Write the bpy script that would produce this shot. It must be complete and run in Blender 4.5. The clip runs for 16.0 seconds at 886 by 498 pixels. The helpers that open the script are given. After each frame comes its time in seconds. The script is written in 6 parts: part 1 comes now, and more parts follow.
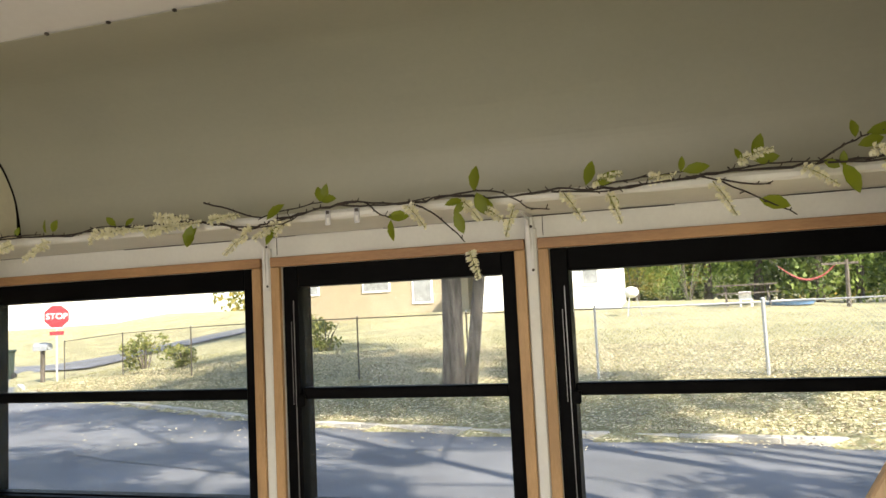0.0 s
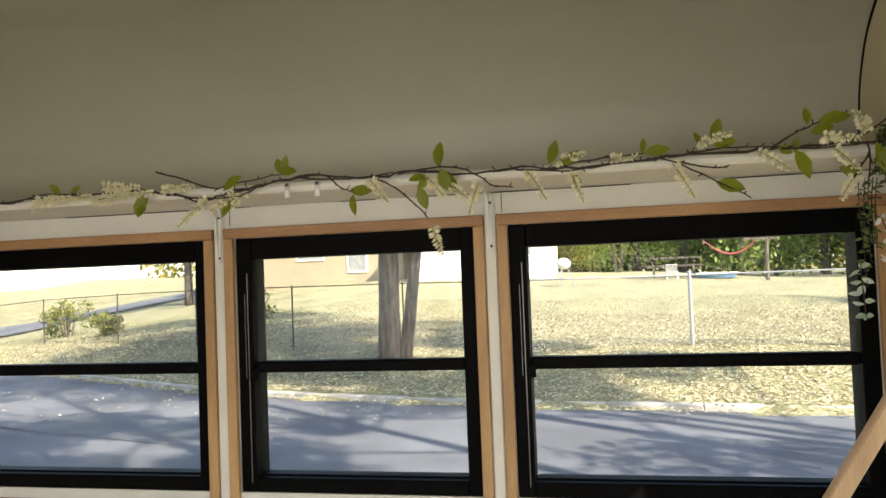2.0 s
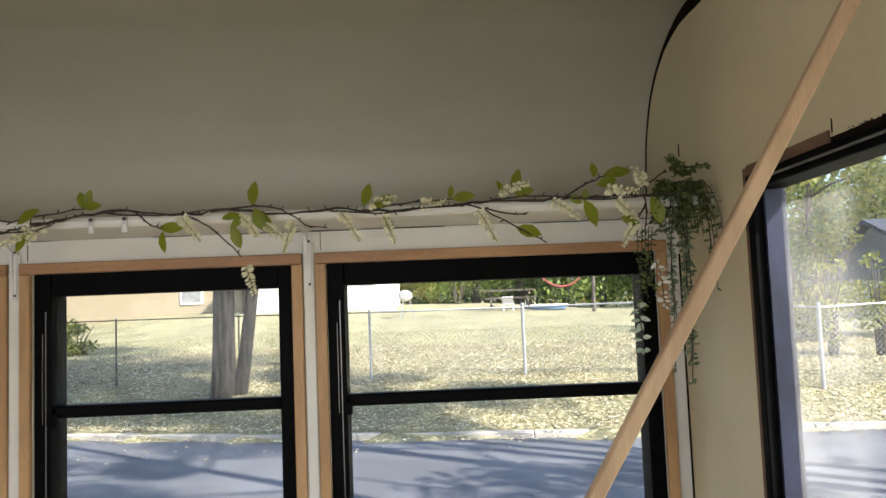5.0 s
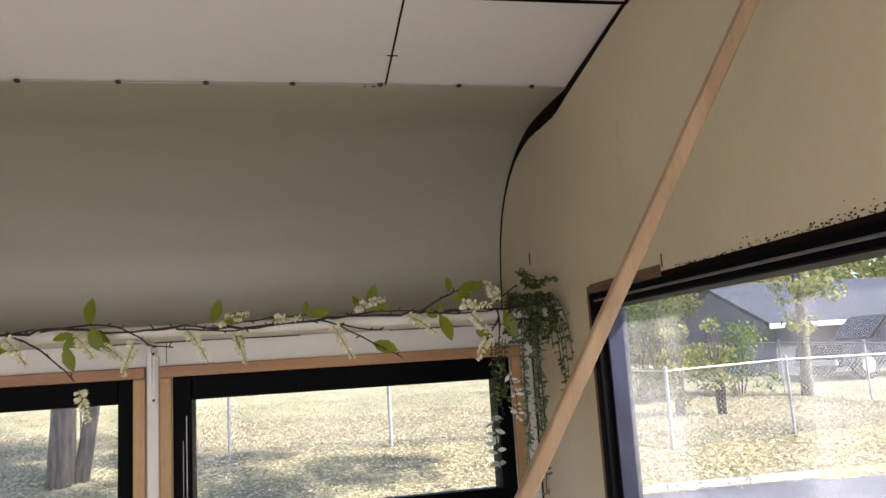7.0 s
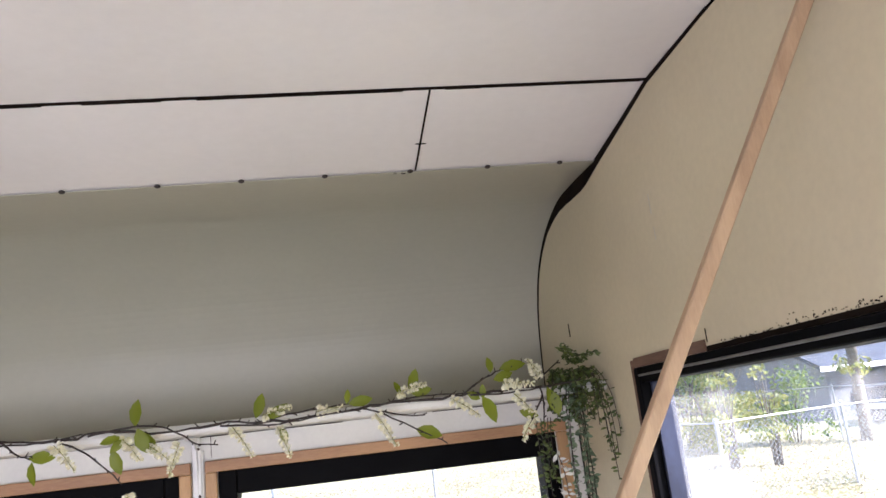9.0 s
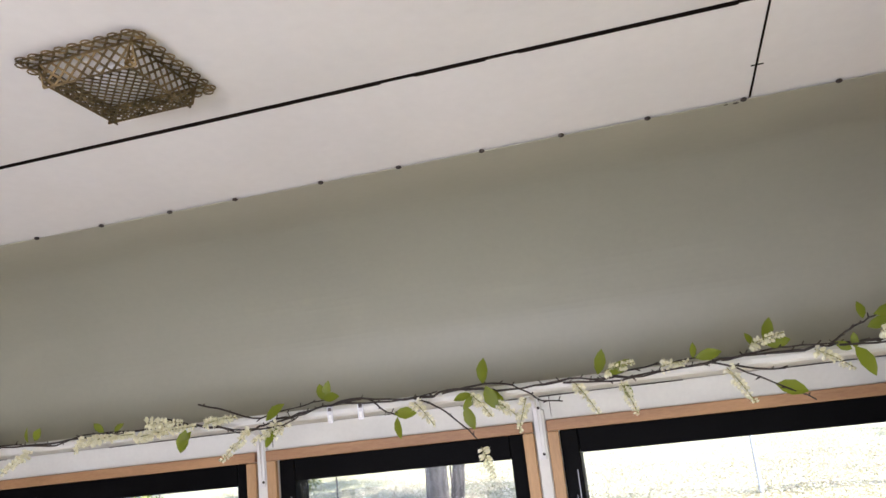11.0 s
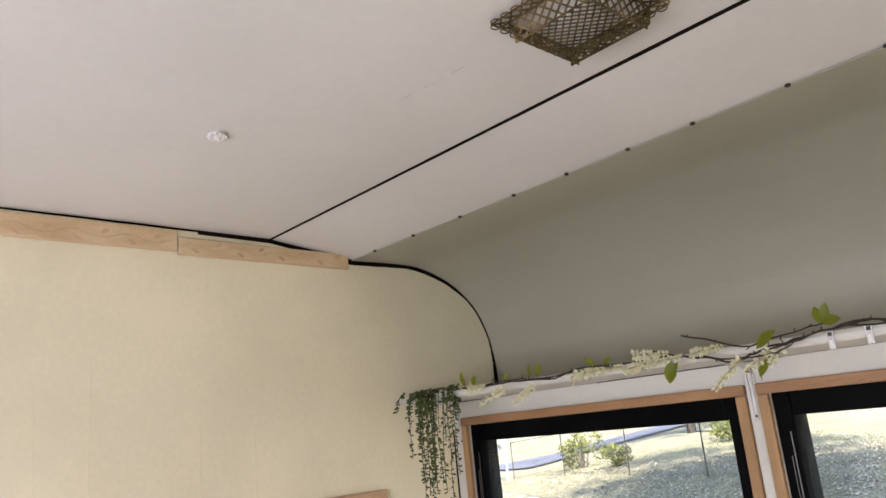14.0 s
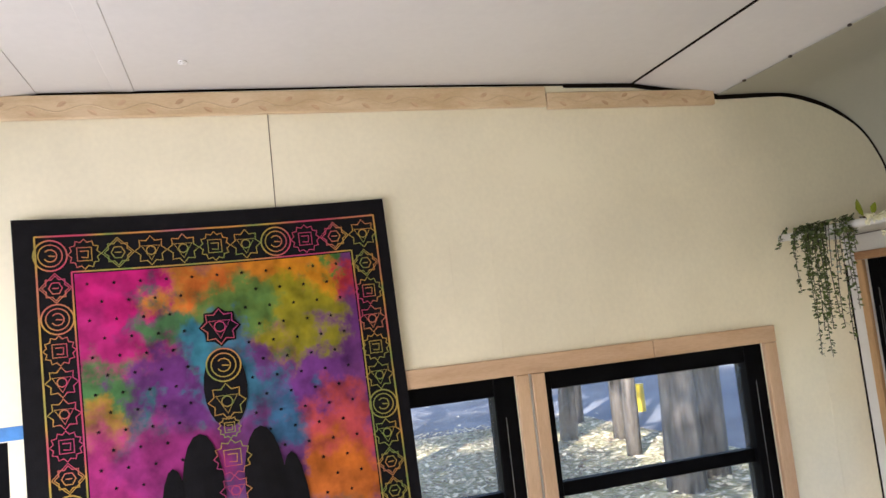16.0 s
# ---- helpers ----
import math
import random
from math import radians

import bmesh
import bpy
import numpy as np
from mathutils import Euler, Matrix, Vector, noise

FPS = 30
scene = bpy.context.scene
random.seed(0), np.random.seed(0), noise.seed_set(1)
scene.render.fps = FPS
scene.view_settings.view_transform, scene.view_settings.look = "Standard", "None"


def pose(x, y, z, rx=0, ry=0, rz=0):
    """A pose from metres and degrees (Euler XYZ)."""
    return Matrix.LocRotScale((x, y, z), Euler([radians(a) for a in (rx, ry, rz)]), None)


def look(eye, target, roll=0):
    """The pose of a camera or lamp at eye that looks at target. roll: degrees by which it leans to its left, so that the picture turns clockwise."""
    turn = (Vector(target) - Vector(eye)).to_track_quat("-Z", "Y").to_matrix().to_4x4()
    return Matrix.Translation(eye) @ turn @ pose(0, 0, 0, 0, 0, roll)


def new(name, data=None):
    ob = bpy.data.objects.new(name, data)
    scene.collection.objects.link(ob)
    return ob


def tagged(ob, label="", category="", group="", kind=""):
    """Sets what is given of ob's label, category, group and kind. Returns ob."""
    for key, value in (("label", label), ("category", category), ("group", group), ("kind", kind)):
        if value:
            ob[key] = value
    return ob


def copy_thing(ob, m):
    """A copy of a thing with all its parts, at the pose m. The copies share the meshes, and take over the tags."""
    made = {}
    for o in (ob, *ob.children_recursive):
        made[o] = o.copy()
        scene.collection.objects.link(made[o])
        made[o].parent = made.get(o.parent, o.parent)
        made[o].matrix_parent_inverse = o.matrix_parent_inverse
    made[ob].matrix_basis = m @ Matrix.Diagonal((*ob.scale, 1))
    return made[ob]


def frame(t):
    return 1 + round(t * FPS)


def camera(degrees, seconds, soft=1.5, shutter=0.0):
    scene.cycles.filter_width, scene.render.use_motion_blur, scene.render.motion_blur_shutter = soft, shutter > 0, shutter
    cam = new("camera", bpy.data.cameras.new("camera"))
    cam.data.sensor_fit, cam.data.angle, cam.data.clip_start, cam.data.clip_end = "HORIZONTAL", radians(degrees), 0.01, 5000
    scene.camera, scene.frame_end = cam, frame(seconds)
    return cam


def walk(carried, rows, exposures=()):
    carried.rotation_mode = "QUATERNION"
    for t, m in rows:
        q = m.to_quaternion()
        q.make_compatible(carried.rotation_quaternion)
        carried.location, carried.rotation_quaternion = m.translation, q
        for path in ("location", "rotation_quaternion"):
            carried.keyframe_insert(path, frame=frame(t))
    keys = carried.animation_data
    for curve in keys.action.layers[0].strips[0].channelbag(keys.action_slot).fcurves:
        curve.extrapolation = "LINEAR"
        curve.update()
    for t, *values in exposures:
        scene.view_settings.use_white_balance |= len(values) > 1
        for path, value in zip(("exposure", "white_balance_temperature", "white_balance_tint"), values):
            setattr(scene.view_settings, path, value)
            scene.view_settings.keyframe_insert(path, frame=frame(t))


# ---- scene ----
cam = camera(61.8, 16.0)
PATH = [
    (0, (0.337, -1.45, 1.319), (-0.222, 0.463, 1.481), -2.8),
    (0.5, (0.342, -1.432, 1.324), (-0.202, 0.483, 1.514), -3.2),
    (1, (0.333, -1.436, 1.328), (-0.146, 0.5, 1.477), -3.4),
    (1.5, (0.304, -1.454, 1.341), (-0.116, 0.499, 1.432), -2.7),
    (2, (0.291, -1.464, 1.332), (-0.101, 0.495, 1.404), -2.2),
    (2.5, (0.29, -1.472, 1.336), (-0.059, 0.496, 1.393), -2.4),
    (3, (0.286, -1.474, 1.344), (0.013, 0.507, 1.39), -2.6),
    (3.5, (0.295, -1.489, 1.351), (0.114, 0.502, 1.4), -2.6),
    (3.7, (0.293, -1.499, 1.345), (0.161, 0.496, 1.401), -2.7),
    (5.8, (0.37, -1.486, 1.343), (0.573, 0.496, 1.517), -2.9),
    (6, (0.356, -1.489, 1.359), (0.618, 0.486, 1.534), -3.1),
    (6.2, (0.367, -1.495, 1.376), (0.644, 0.477, 1.556), -2.8),
    (6.5, (0.353, -1.498, 1.409), (0.698, 0.459, 1.629), -3.3),
    (7, (0.366, -1.497, 1.428), (0.758, 0.441, 1.724), -3.6),
    (7.5, (0.367, -1.5, 1.447), (0.796, 0.419, 1.808), -4.3),
    (8, (0.378, -1.503, 1.463), (0.805, 0.408, 1.869), -5.0),
    (8.2, (0.38, -1.507, 1.465), (0.798, 0.404, 1.885), -5.3),
    (10.3, (0.31, -1.478, 1.464), (0.204, 0.454, 1.968), -6.7),
    (10.5, (0.304, -1.471, 1.464), (0.107, 0.457, 1.958), -6.4),
    (11, (0.289, -1.458, 1.446), (-0.158, 0.432, 1.926), -6.3),
    (11.5, (0.27, -1.451, 1.443), (-0.438, 0.356, 1.925), -6.2),
    (12, (0.258, -1.46, 1.445), (-0.601, 0.275, 1.949), -5.5),
    (12.5, (0.235, -1.465, 1.445), (-0.729, 0.209, 1.962), -5.1),
    (13, (0.234, -1.47, 1.442), (-0.836, 0.134, 1.974), -5.0),
    (13.5, (0.249, -1.458, 1.423), (-0.969, 0.039, 1.945), -5.1),
    (14, (0.218, -1.468, 1.412), (-1.199, -0.142, 1.894), -5.6),
    (14.5, (0.189, -1.51, 1.415), (-1.413, -0.391, 1.84), -5.7),
    (15, (0.179, -1.515, 1.407), (-1.557, -0.59, 1.773), -6.4),
    (15.5, (0.176, -1.525, 1.392), (-1.653, -0.772, 1.691), -7.0),
    (16, (0.217, -1.55, 1.38), (-1.696, -1.005, 1.58), -6.2),
]
walk(cam, [(t, look(eye, target, roll)) for t, eye, target, roll in PATH], [(0, 1.55, 7000, 13), (3.5, 1.52, 6800, 13), (6, 1.38, 6150, 19), (7, 1.5, 6200, 24), (8, 1.98, 5680, 26), (10.5, 2.28, 5650, 24), (11.5, 2.2, 5700, 23), (12.5, 2.12, 5750, 24), (14, 1.9, 5950, 23), (16, 1.86, 6000, 20)])

# ---- world, sun, large lights ----
SUN_EL, SUN_AZ = radians(40), radians(128)   # azimuth from +y towards +x
world = bpy.data.worlds.new("world")
scene.world = world
world.use_nodes = True
wn = world.node_tree
sky = wn.nodes.new("ShaderNodeTexSky")
sky.sky_type, sky.sun_disc = "NISHITA", False
sky.sun_elevation, sky.sun_rotation = SUN_EL, SUN_AZ
wn.links.new(sky.outputs[0], wn.nodes["Background"].inputs[0])
wn.nodes["Background"].inputs[1].default_value = 0.15

sun = new("sun", bpy.data.lights.new("sun", "SUN"))
sun.data.energy, sun.data.angle, sun.data.color = 5.0, radians(0.6), (1.0, 0.93, 0.82)
sun.matrix_world = look((30 * math.sin(SUN_AZ), 30 * math.cos(SUN_AZ), 30 * math.tan(SUN_EL)), (0, 0, 0))


def window_light(x, y, z, tx, ty, tz, w, h, watts, col):
    """Added fill lamp at an assumed, unseen window behind the camera."""
    ob = new("window_light", bpy.data.lights.new("window_light", "AREA"))
    ob.data.shape, ob.data.size, ob.data.size_y = "RECTANGLE", w, h
    ob.data.energy, ob.data.color = watts, col
    ob.matrix_world = look((x, y, z), (tx, ty, tz))
    return ob


window_light(-0.9, -2.40, 1.16, -0.9, 0, 1.25, 0.70, 0.5, 2.25, (1.0, 0.97, 0.94))
window_light(-0.2, -2.40, 1.16, -0.2, 0, 1.25, 0.52, 0.5, 2.35, (1.0, 0.98, 0.96))
window_light(0.46, -2.40, 1.16, 0.46, 0, 1.25, 0.62, 0.5, 0.5, (1.0, 0.98, 0.96))

# ---- materials ----


def mat(name, col, rough=0.6, metal=0.0, var=0.15, scale=5.0, fine=90.0, bump=0.15, col2=None, stretch=None, rnd=0.0, spec=0.5):
    m = bpy.data.materials.new(name)
    m.use_nodes = True
    nt = m.node_tree
    b = nt.nodes["Principled BSDF"]
    tc = nt.nodes.new("ShaderNodeTexCoord")
    mp = nt.nodes.new("ShaderNodeMapping")
    nt.links.new(tc.outputs["Object"], mp.inputs[0])
    if stretch:
        mp.inputs["Scale"].default_value = stretch
    big = nt.nodes.new("ShaderNodeTexNoise")
    big.inputs["Scale"].default_value, big.inputs["Detail"].default_value = scale, 4
    small = nt.nodes.new("ShaderNodeTexNoise")
    small.inputs["Scale"].default_value, small.inputs["Detail"].default_value = fine, 3
    for n in (big, small):
        nt.links.new(mp.outputs[0], n.inputs["Vector"])
    add = nt.nodes.new("ShaderNodeMath")
    add.operation = "MULTIPLY_ADD"
    add.inputs[1].default_value = 0.35
    nt.links.new(small.outputs[0], add.inputs[0])
    nt.links.new(big.outputs[0], add.inputs[2])
    ramp = nt.nodes.new("ShaderNodeValToRGB")
    c2 = col2 or tuple(min(1, c * (1 + var)) for c in col)
    c1 = tuple(c * (1 - var) for c in col) if not col2 else col
    ramp.color_ramp.elements[0].position, ramp.color_ramp.elements[1].position = 0.5, 0.85
    ramp.color_ramp.elements[0].color, ramp.color_ramp.elements[1].color = (*c1, 1), (*c2, 1)
    nt.links.new(add.outputs[0], ramp.inputs[0])
    out = ramp.outputs[0]
    if rnd:
        info = nt.nodes.new("ShaderNodeObjectInfo")
        hsv = nt.nodes.new("ShaderNodeHueSaturation")
        mr = nt.nodes.new("ShaderNodeMapRange")
        mr.inputs["To Min"].default_value, mr.inputs["To Max"].default_value = 1 - rnd, 1 + rnd
        nt.links.new(info.outputs["Random"], mr.inputs[0])
        nt.links.new(mr.outputs[0], hsv.inputs["Value"])
        nt.links.new(out, hsv.inputs["Color"])
        out = hsv.outputs[0]
    nt.links.new(out, b.inputs["Base Color"])
    rr = nt.nodes.new("ShaderNodeMapRange")
    rr.inputs["To Min"].default_value, rr.inputs["To Max"].default_value = max(0.02, rough - 0.08), min(1, rough + 0.1)
    nt.links.new(big.outputs[0], rr.inputs[0])
    nt.links.new(rr.outputs[0], b.inputs["Roughness"])
    b.inputs["Metallic"].default_value = metal
    b.inputs["Specular IOR Level"].default_value = spec
    if bump:
        bp = nt.nodes.new("ShaderNodeBump")
        bp.inputs["Strength"].default_value, bp.inputs["Distance"].default_value = bump, 0.004
        nt.links.new(add.outputs[0], bp.inputs["Height"])
        nt.links.new(bp.outputs[0], b.inputs["Normal"])
    return m


def leaf_mat(name, a, b, rough=0.5, trans=0.35, scale=9.0):
    """Leaves that let some light through; colour varies from leaf to leaf."""
    m = bpy.data.materials.new(name)
    m.use_nodes = True
    nt = m.node_tree
    bs = nt.nodes["Principled BSDF"]
    geo = nt.nodes.new("ShaderNodeNewGeometry")
    ramp = nt.nodes.new("ShaderNodeValToRGB")
    ramp.color_ramp.elements[0].color, ramp.color_ramp.elements[1].color = (*a, 1), (*b, 1)
    nt.links.new(geo.outputs["Random Per Island"], ramp.inputs[0])
    nt.links.new(ramp.outputs[0], bs.inputs["Base Color"])
    bs.inputs["Roughness"].default_value = rough
    tr = nt.nodes.new("ShaderNodeBsdfTranslucent")
    nt.links.new(ramp.outputs[0], tr.inputs[0])
    mix = nt.nodes.new("ShaderNodeMixShader")
    mix.inputs[0].default_value = trans
    nt.links.new(bs.outputs[0], mix.inputs[1])
    nt.links.new(tr.outputs[0], mix.inputs[2])
    nt.links.new(mix.outputs[0], nt.nodes["Material Output"].inputs[0])
    return m


def glass_mat(name, dust_haze):
    """Thin window glass with a dusty film; a stronger film adds haze."""
    m = bpy.data.materials.new(name)
    m.use_nodes = True
    nt = m.node_tree
    for n in list(nt.nodes):
        if n.type == "BSDF_PRINCIPLED":
            nt.nodes.remove(n)
    tr = nt.nodes.new("ShaderNodeBsdfTransparent")
    tr.inputs[0].default_value = (0.95, 0.97, 0.96, 1)
    gl = nt.nodes.new("ShaderNodeBsdfGlossy")
    gl.inputs["Roughness"].default_value = 0.02
    fr = nt.nodes.new("ShaderNodeLayerWeight")
    pw = nt.nodes.new("ShaderNodeMath")
    pw.operation = "POWER"
    pw.inputs[1].default_value = 5
    nt.links.new(fr.outputs["Facing"], pw.inputs[0])
    fm = nt.nodes.new("ShaderNodeMath")
    fm.operation = "MULTIPLY_ADD"
    fm.inputs[1].default_value, fm.inputs[2].default_value = 0.4, 0.006
    nt.links.new(pw.outputs[0], fm.inputs[0])
    mix = nt.nodes.new("ShaderNodeMixShader")
    nt.links.new(fm.outputs[0], mix.inputs[0])
    nt.links.new(tr.outputs[0], mix.inputs[1])
    nt.links.new(gl.outputs[0], mix.inputs[2])
    df = nt.nodes.new("ShaderNodeBsdfTranslucent")
    df.inputs[0].default_value = (0.85, 0.85, 0.82, 1)
    tc = nt.nodes.new("ShaderNodeTexCoord")
    no = nt.nodes.new("ShaderNodeTexNoise")
    no.inputs["Scale"].default_value, no.inputs["Detail"].default_value = 7, 6
    nt.links.new(tc.outputs["Object"], no.inputs["Vector"])
    mr = nt.nodes.new("ShaderNodeMapRange")
    mr.inputs["From Min"].default_value, mr.inputs["From Max"].default_value = 0.35, 0.8
    mr.inputs["To Min"].default_value, mr.inputs["To Max"].default_value = dust_haze * 0.4, dust_haze * 2.2
    nt.links.new(no.outputs[0], mr.inputs[0])
    mix2 = nt.nodes.new("ShaderNodeMixShader")
    nt.links.new(mr.outputs[0], mix2.inputs[0])
    nt.links.new(mix.outputs[0], mix2.inputs[1])
    nt.links.new(df.outputs[0], mix2.inputs[2])
    nt.links.new(mix2.outputs[0], nt.nodes["Material Output"].inputs[0])
    return m


M = {}
M["ceil"] = mat("ceiling paint", (0.72, 0.71, 0.69), 0.5, var=0.04, scale=2.5, fine=60, bump=0.08)
# tone taken from how dark and olive the panels look in room light
M["cove"] = mat("cove matched tone", (0.41, 0.405, 0.325), 0.42, var=0.04, scale=2.0, fine=70, bump=0.06)
M["white"] = mat("white wall paint", (0.67, 0.67, 0.635), 0.5, var=0.06, scale=7, fine=120, bump=0.12)
M["cream"] = mat("cream wall paint", (0.85, 0.79, 0.60), 0.55, var=0.06, scale=3, fine=90, bump=0.1)
# the cream paint again, darkened and browned for the east end's dimmer light
M["cream_shaded"] = mat("shaded cream wall paint", (0.55, 0.49, 0.335), 0.55, var=0.07, scale=3, fine=90, bump=0.1)
M["wornline"] = mat("worn road paint", (0.10, 0.105, 0.115), 0.85, scale=6, fine=60, col2=(0.22, 0.22, 0.22))
M["dark"] = mat("dark void", (0.010, 0.007, 0.005), 0.95, var=0.4, scale=20, bump=0.4, spec=0.05)
M["black"] = mat("black window frame paint", (0.003, 0.003, 0.0034), 0.5, var=0.4, scale=14, fine=160, bump=0.12, spec=0.04)
M["jamb"] = mat("blue-grey metal", (0.02, 0.025, 0.05), 0.4, metal=0.3, var=0.3, scale=9)
M["track"] = mat("dull aluminium", (0.20, 0.20, 0.20), 0.35, metal=0.8, var=0.2, scale=30)
M["trim"] = mat("stained pine trim", (0.27, 0.14, 0.065), 0.5, scale=3, fine=50, bump=0.12, col2=(0.42, 0.24, 0.115), stretch=(1.5, 8, 8))
M["trim_v"] = mat("stained pine upright", (0.34, 0.20, 0.09), 0.5, scale=3, fine=50, bump=0.12, col2=(0.50, 0.31, 0.15), stretch=(9, 9, 1.4))
M["pine"] = mat("pale pine trim", (0.52, 0.33, 0.19), 0.5, scale=3, fine=45, bump=0.12, col2=(0.66, 0.46, 0.29), stretch=(8, 1.4, 8))
M["pine_v"] = mat("pale pine upright", (0.50, 0.32, 0.18), 0.5, scale=3, fine=45, bump=0.12, col2=(0.64, 0.44, 0.27), stretch=(8, 8, 1.3))
M["mould"] = mat("carved pine moulding", (0.58, 0.42, 0.24), 0.5, scale=6, fine=60, bump=0.2, col2=(0.72, 0.56, 0.36), stretch=(6, 1.5, 6))
M["stick"] = mat("raw pine stick", (0.33, 0.215, 0.125), 0.5, scale=4, fine=60, bump=0.15, col2=(0.46, 0.32, 0.19), stretch=(9, 9, 1.2))
M["bark_in"] = mat("brown twig", (0.022, 0.014, 0.010), 0.7, var=0.3, scale=60, fine=300, bump=0.4)
M["brass"] = mat("antique brass", (0.24, 0.18, 0.09), 0.3, metal=0.9, var=0.45, scale=30, fine=200, bump=0.1)
M["bracket"] = mat("white enamelled steel", (0.70, 0.70, 0.70), 0.35, var=0.08, scale=20)
M["zinc"] = mat("zinc plated steel", (0.5, 0.5, 0.5), 0.35, metal=0.8, var=0.2, scale=60)
M["plaster"] = mat("white plastic rosette", (0.80, 0.79, 0.78), 0.4, var=0.04)
M["screw"] = mat("dark screw", (0.05, 0.04, 0.035), 0.5, metal=0.5, var=0.4, scale=200)
M["pencil"] = mat("pencil mark", (0.50, 0.49, 0.45), 0.8)
M["tape"] = mat("blue masking tape", (0.05, 0.22, 0.55), 0.6, scale=30)
M["cloth"] = mat("black cotton", (0.005, 0.0045, 0.0055), 0.9, var=0.4, scale=40, fine=500, bump=0.4, spec=0.2)
M["leaf"] = leaf_mat("silk leaf", (0.13, 0.18, 0.008), (0.35, 0.39, 0.022), 0.45, 0.5)
M["blossom"] = leaf_mat("cream silk blossom", (0.82, 0.80, 0.58), (0.94, 0.93, 0.80), 0.6, 0.35)
M["sprig"] = mat("pale green stalk", (0.30, 0.30, 0.12), 0.6)
M["trail"] = leaf_mat("trailing leaf", (0.035, 0.065, 0.014), (0.12, 0.16, 0.035), 0.45, 0.2)
M["pale"] = leaf_mat("pale trailing leaf", (0.25, 0.33, 0.24), (0.5, 0.58, 0.5), 0.5, 0.2)
M["jade"] = leaf_mat("blue-green trailing leaf", (0.08, 0.13, 0.07), (0.22, 0.30, 0.18), 0.5, 0.3)
M["bloom"] = leaf_mat("white spray", (0.62, 0.62, 0.56), (0.8, 0.8, 0.75), 0.6, 0.2)
M["glass"] = glass_mat("dusty glass", 0.022)
# stronger film, added as haze to wash out the bright end-window views
M["glass_hazed"] = glass_mat("hazed glass", 0.05)
M["asphalt"] = mat("asphalt", (0.12, 0.125, 0.14), 0.85, var=0.25, scale=0.8, fine=60, bump=0.4)
M["concrete"] = mat("concrete", (0.46, 0.43, 0.38), 0.85, var=0.2, scale=3, fine=60, bump=0.4, rnd=0.1)
M["galv"] = mat("galvanised steel", (0.36, 0.37, 0.38), 0.5, metal=0.3, var=0.15, scale=20)
M["bark"] = mat("tree bark", (0.105, 0.088, 0.072), 0.9, var=0.6, scale=4, fine=24, bump=0.6, stretch=(4, 4, 0.5))
M["tree_y"] = leaf_mat("autumn leaf", (0.13, 0.15, 0.025), (0.38, 0.30, 0.07), 0.6, 0.45)
M["tree_g"] = leaf_mat("green leaf", (0.06, 0.11, 0.025), (0.26, 0.34, 0.08), 0.6, 0.5)
M["bush_y"] = leaf_mat("yellow-green leaf", (0.10, 0.14, 0.03), (0.34, 0.33, 0.09), 0.6, 0.45)
M["litter"] = leaf_mat("fallen leaf", (0.11, 0.065, 0.03), (0.85, 0.75, 0.50), 0.7, 0.1)
M["tuft"] = leaf_mat("grass blade", (0.14, 0.15, 0.055), (0.44, 0.40, 0.21), 0.8, 0.3)
M["roof"] = mat("grey shingles", (0.038, 0.045, 0.062), 0.9, var=0.25, scale=2, fine=20, bump=0.5, stretch=(1, 1, 5))
M["siding"] = mat("grey siding", (0.13, 0.135, 0.15), 0.7, var=0.1, scale=2)
# base colour lowered for the tree shade that dapples the facade
M["tan"] = mat("shade-darkened tan siding", (0.33, 0.275, 0.19), 0.7, var=0.08, scale=2)
M["bright"] = mat("white painted boards", (0.80, 0.79, 0.76), 0.6, var=0.06, scale=2)
M["pane_far"] = mat("far window pane", (0.26, 0.27, 0.28), 0.1, var=0.2)
M["faded"] = mat("faded red cloth", (0.32, 0.07, 0.06), 0.8, var=0.2, scale=20)
# darker copy of the fence steel: rust and shade put into the colour
M["dark_steel"] = mat("darkened rusty steel", (0.085, 0.07, 0.055), 0.7, metal=0.2, var=0.3, scale=30)
M["red"] = mat("red sign sheet", (0.55, 0.02, 0.03), 0.4, var=0.06)
M["signwhite"] = mat("white sign sheet", (0.8, 0.8, 0.8), 0.4, var=0.04)
M["bin"] = mat("dark green plastic", (0.025, 0.04, 0.035), 0.5, var=0.2)
M["car"] = mat("dark blue car paint", (0.010, 0.016, 0.035), 0.45, var=0.2, spec=0.1)
M["tint"] = mat("tinted car glass", (0.02, 0.025, 0.03), 0.12, var=0.1)
M["tyre"] = mat("rubber", (0.02, 0.02, 0.02), 0.8)
M["rust"] = mat("exposed plywood edge", (0.10, 0.055, 0.035), 0.8, scale=12, fine=90, col2=(0.17, 0.10, 0.06), stretch=(6, 1, 6))
M["floorboard"] = mat("vinyl plank floor", (0.22, 0.16, 0.11), 0.5, scale=3, fine=40, col2=(0.30, 0.22, 0.15), stretch=(1, 7, 1))
M["bluepl"] = mat("blue plastic", (0.12, 0.25, 0.5), 0.4)
M["yellow"] = mat("yellow plastic", (0.55, 0.40, 0.02), 0.4)


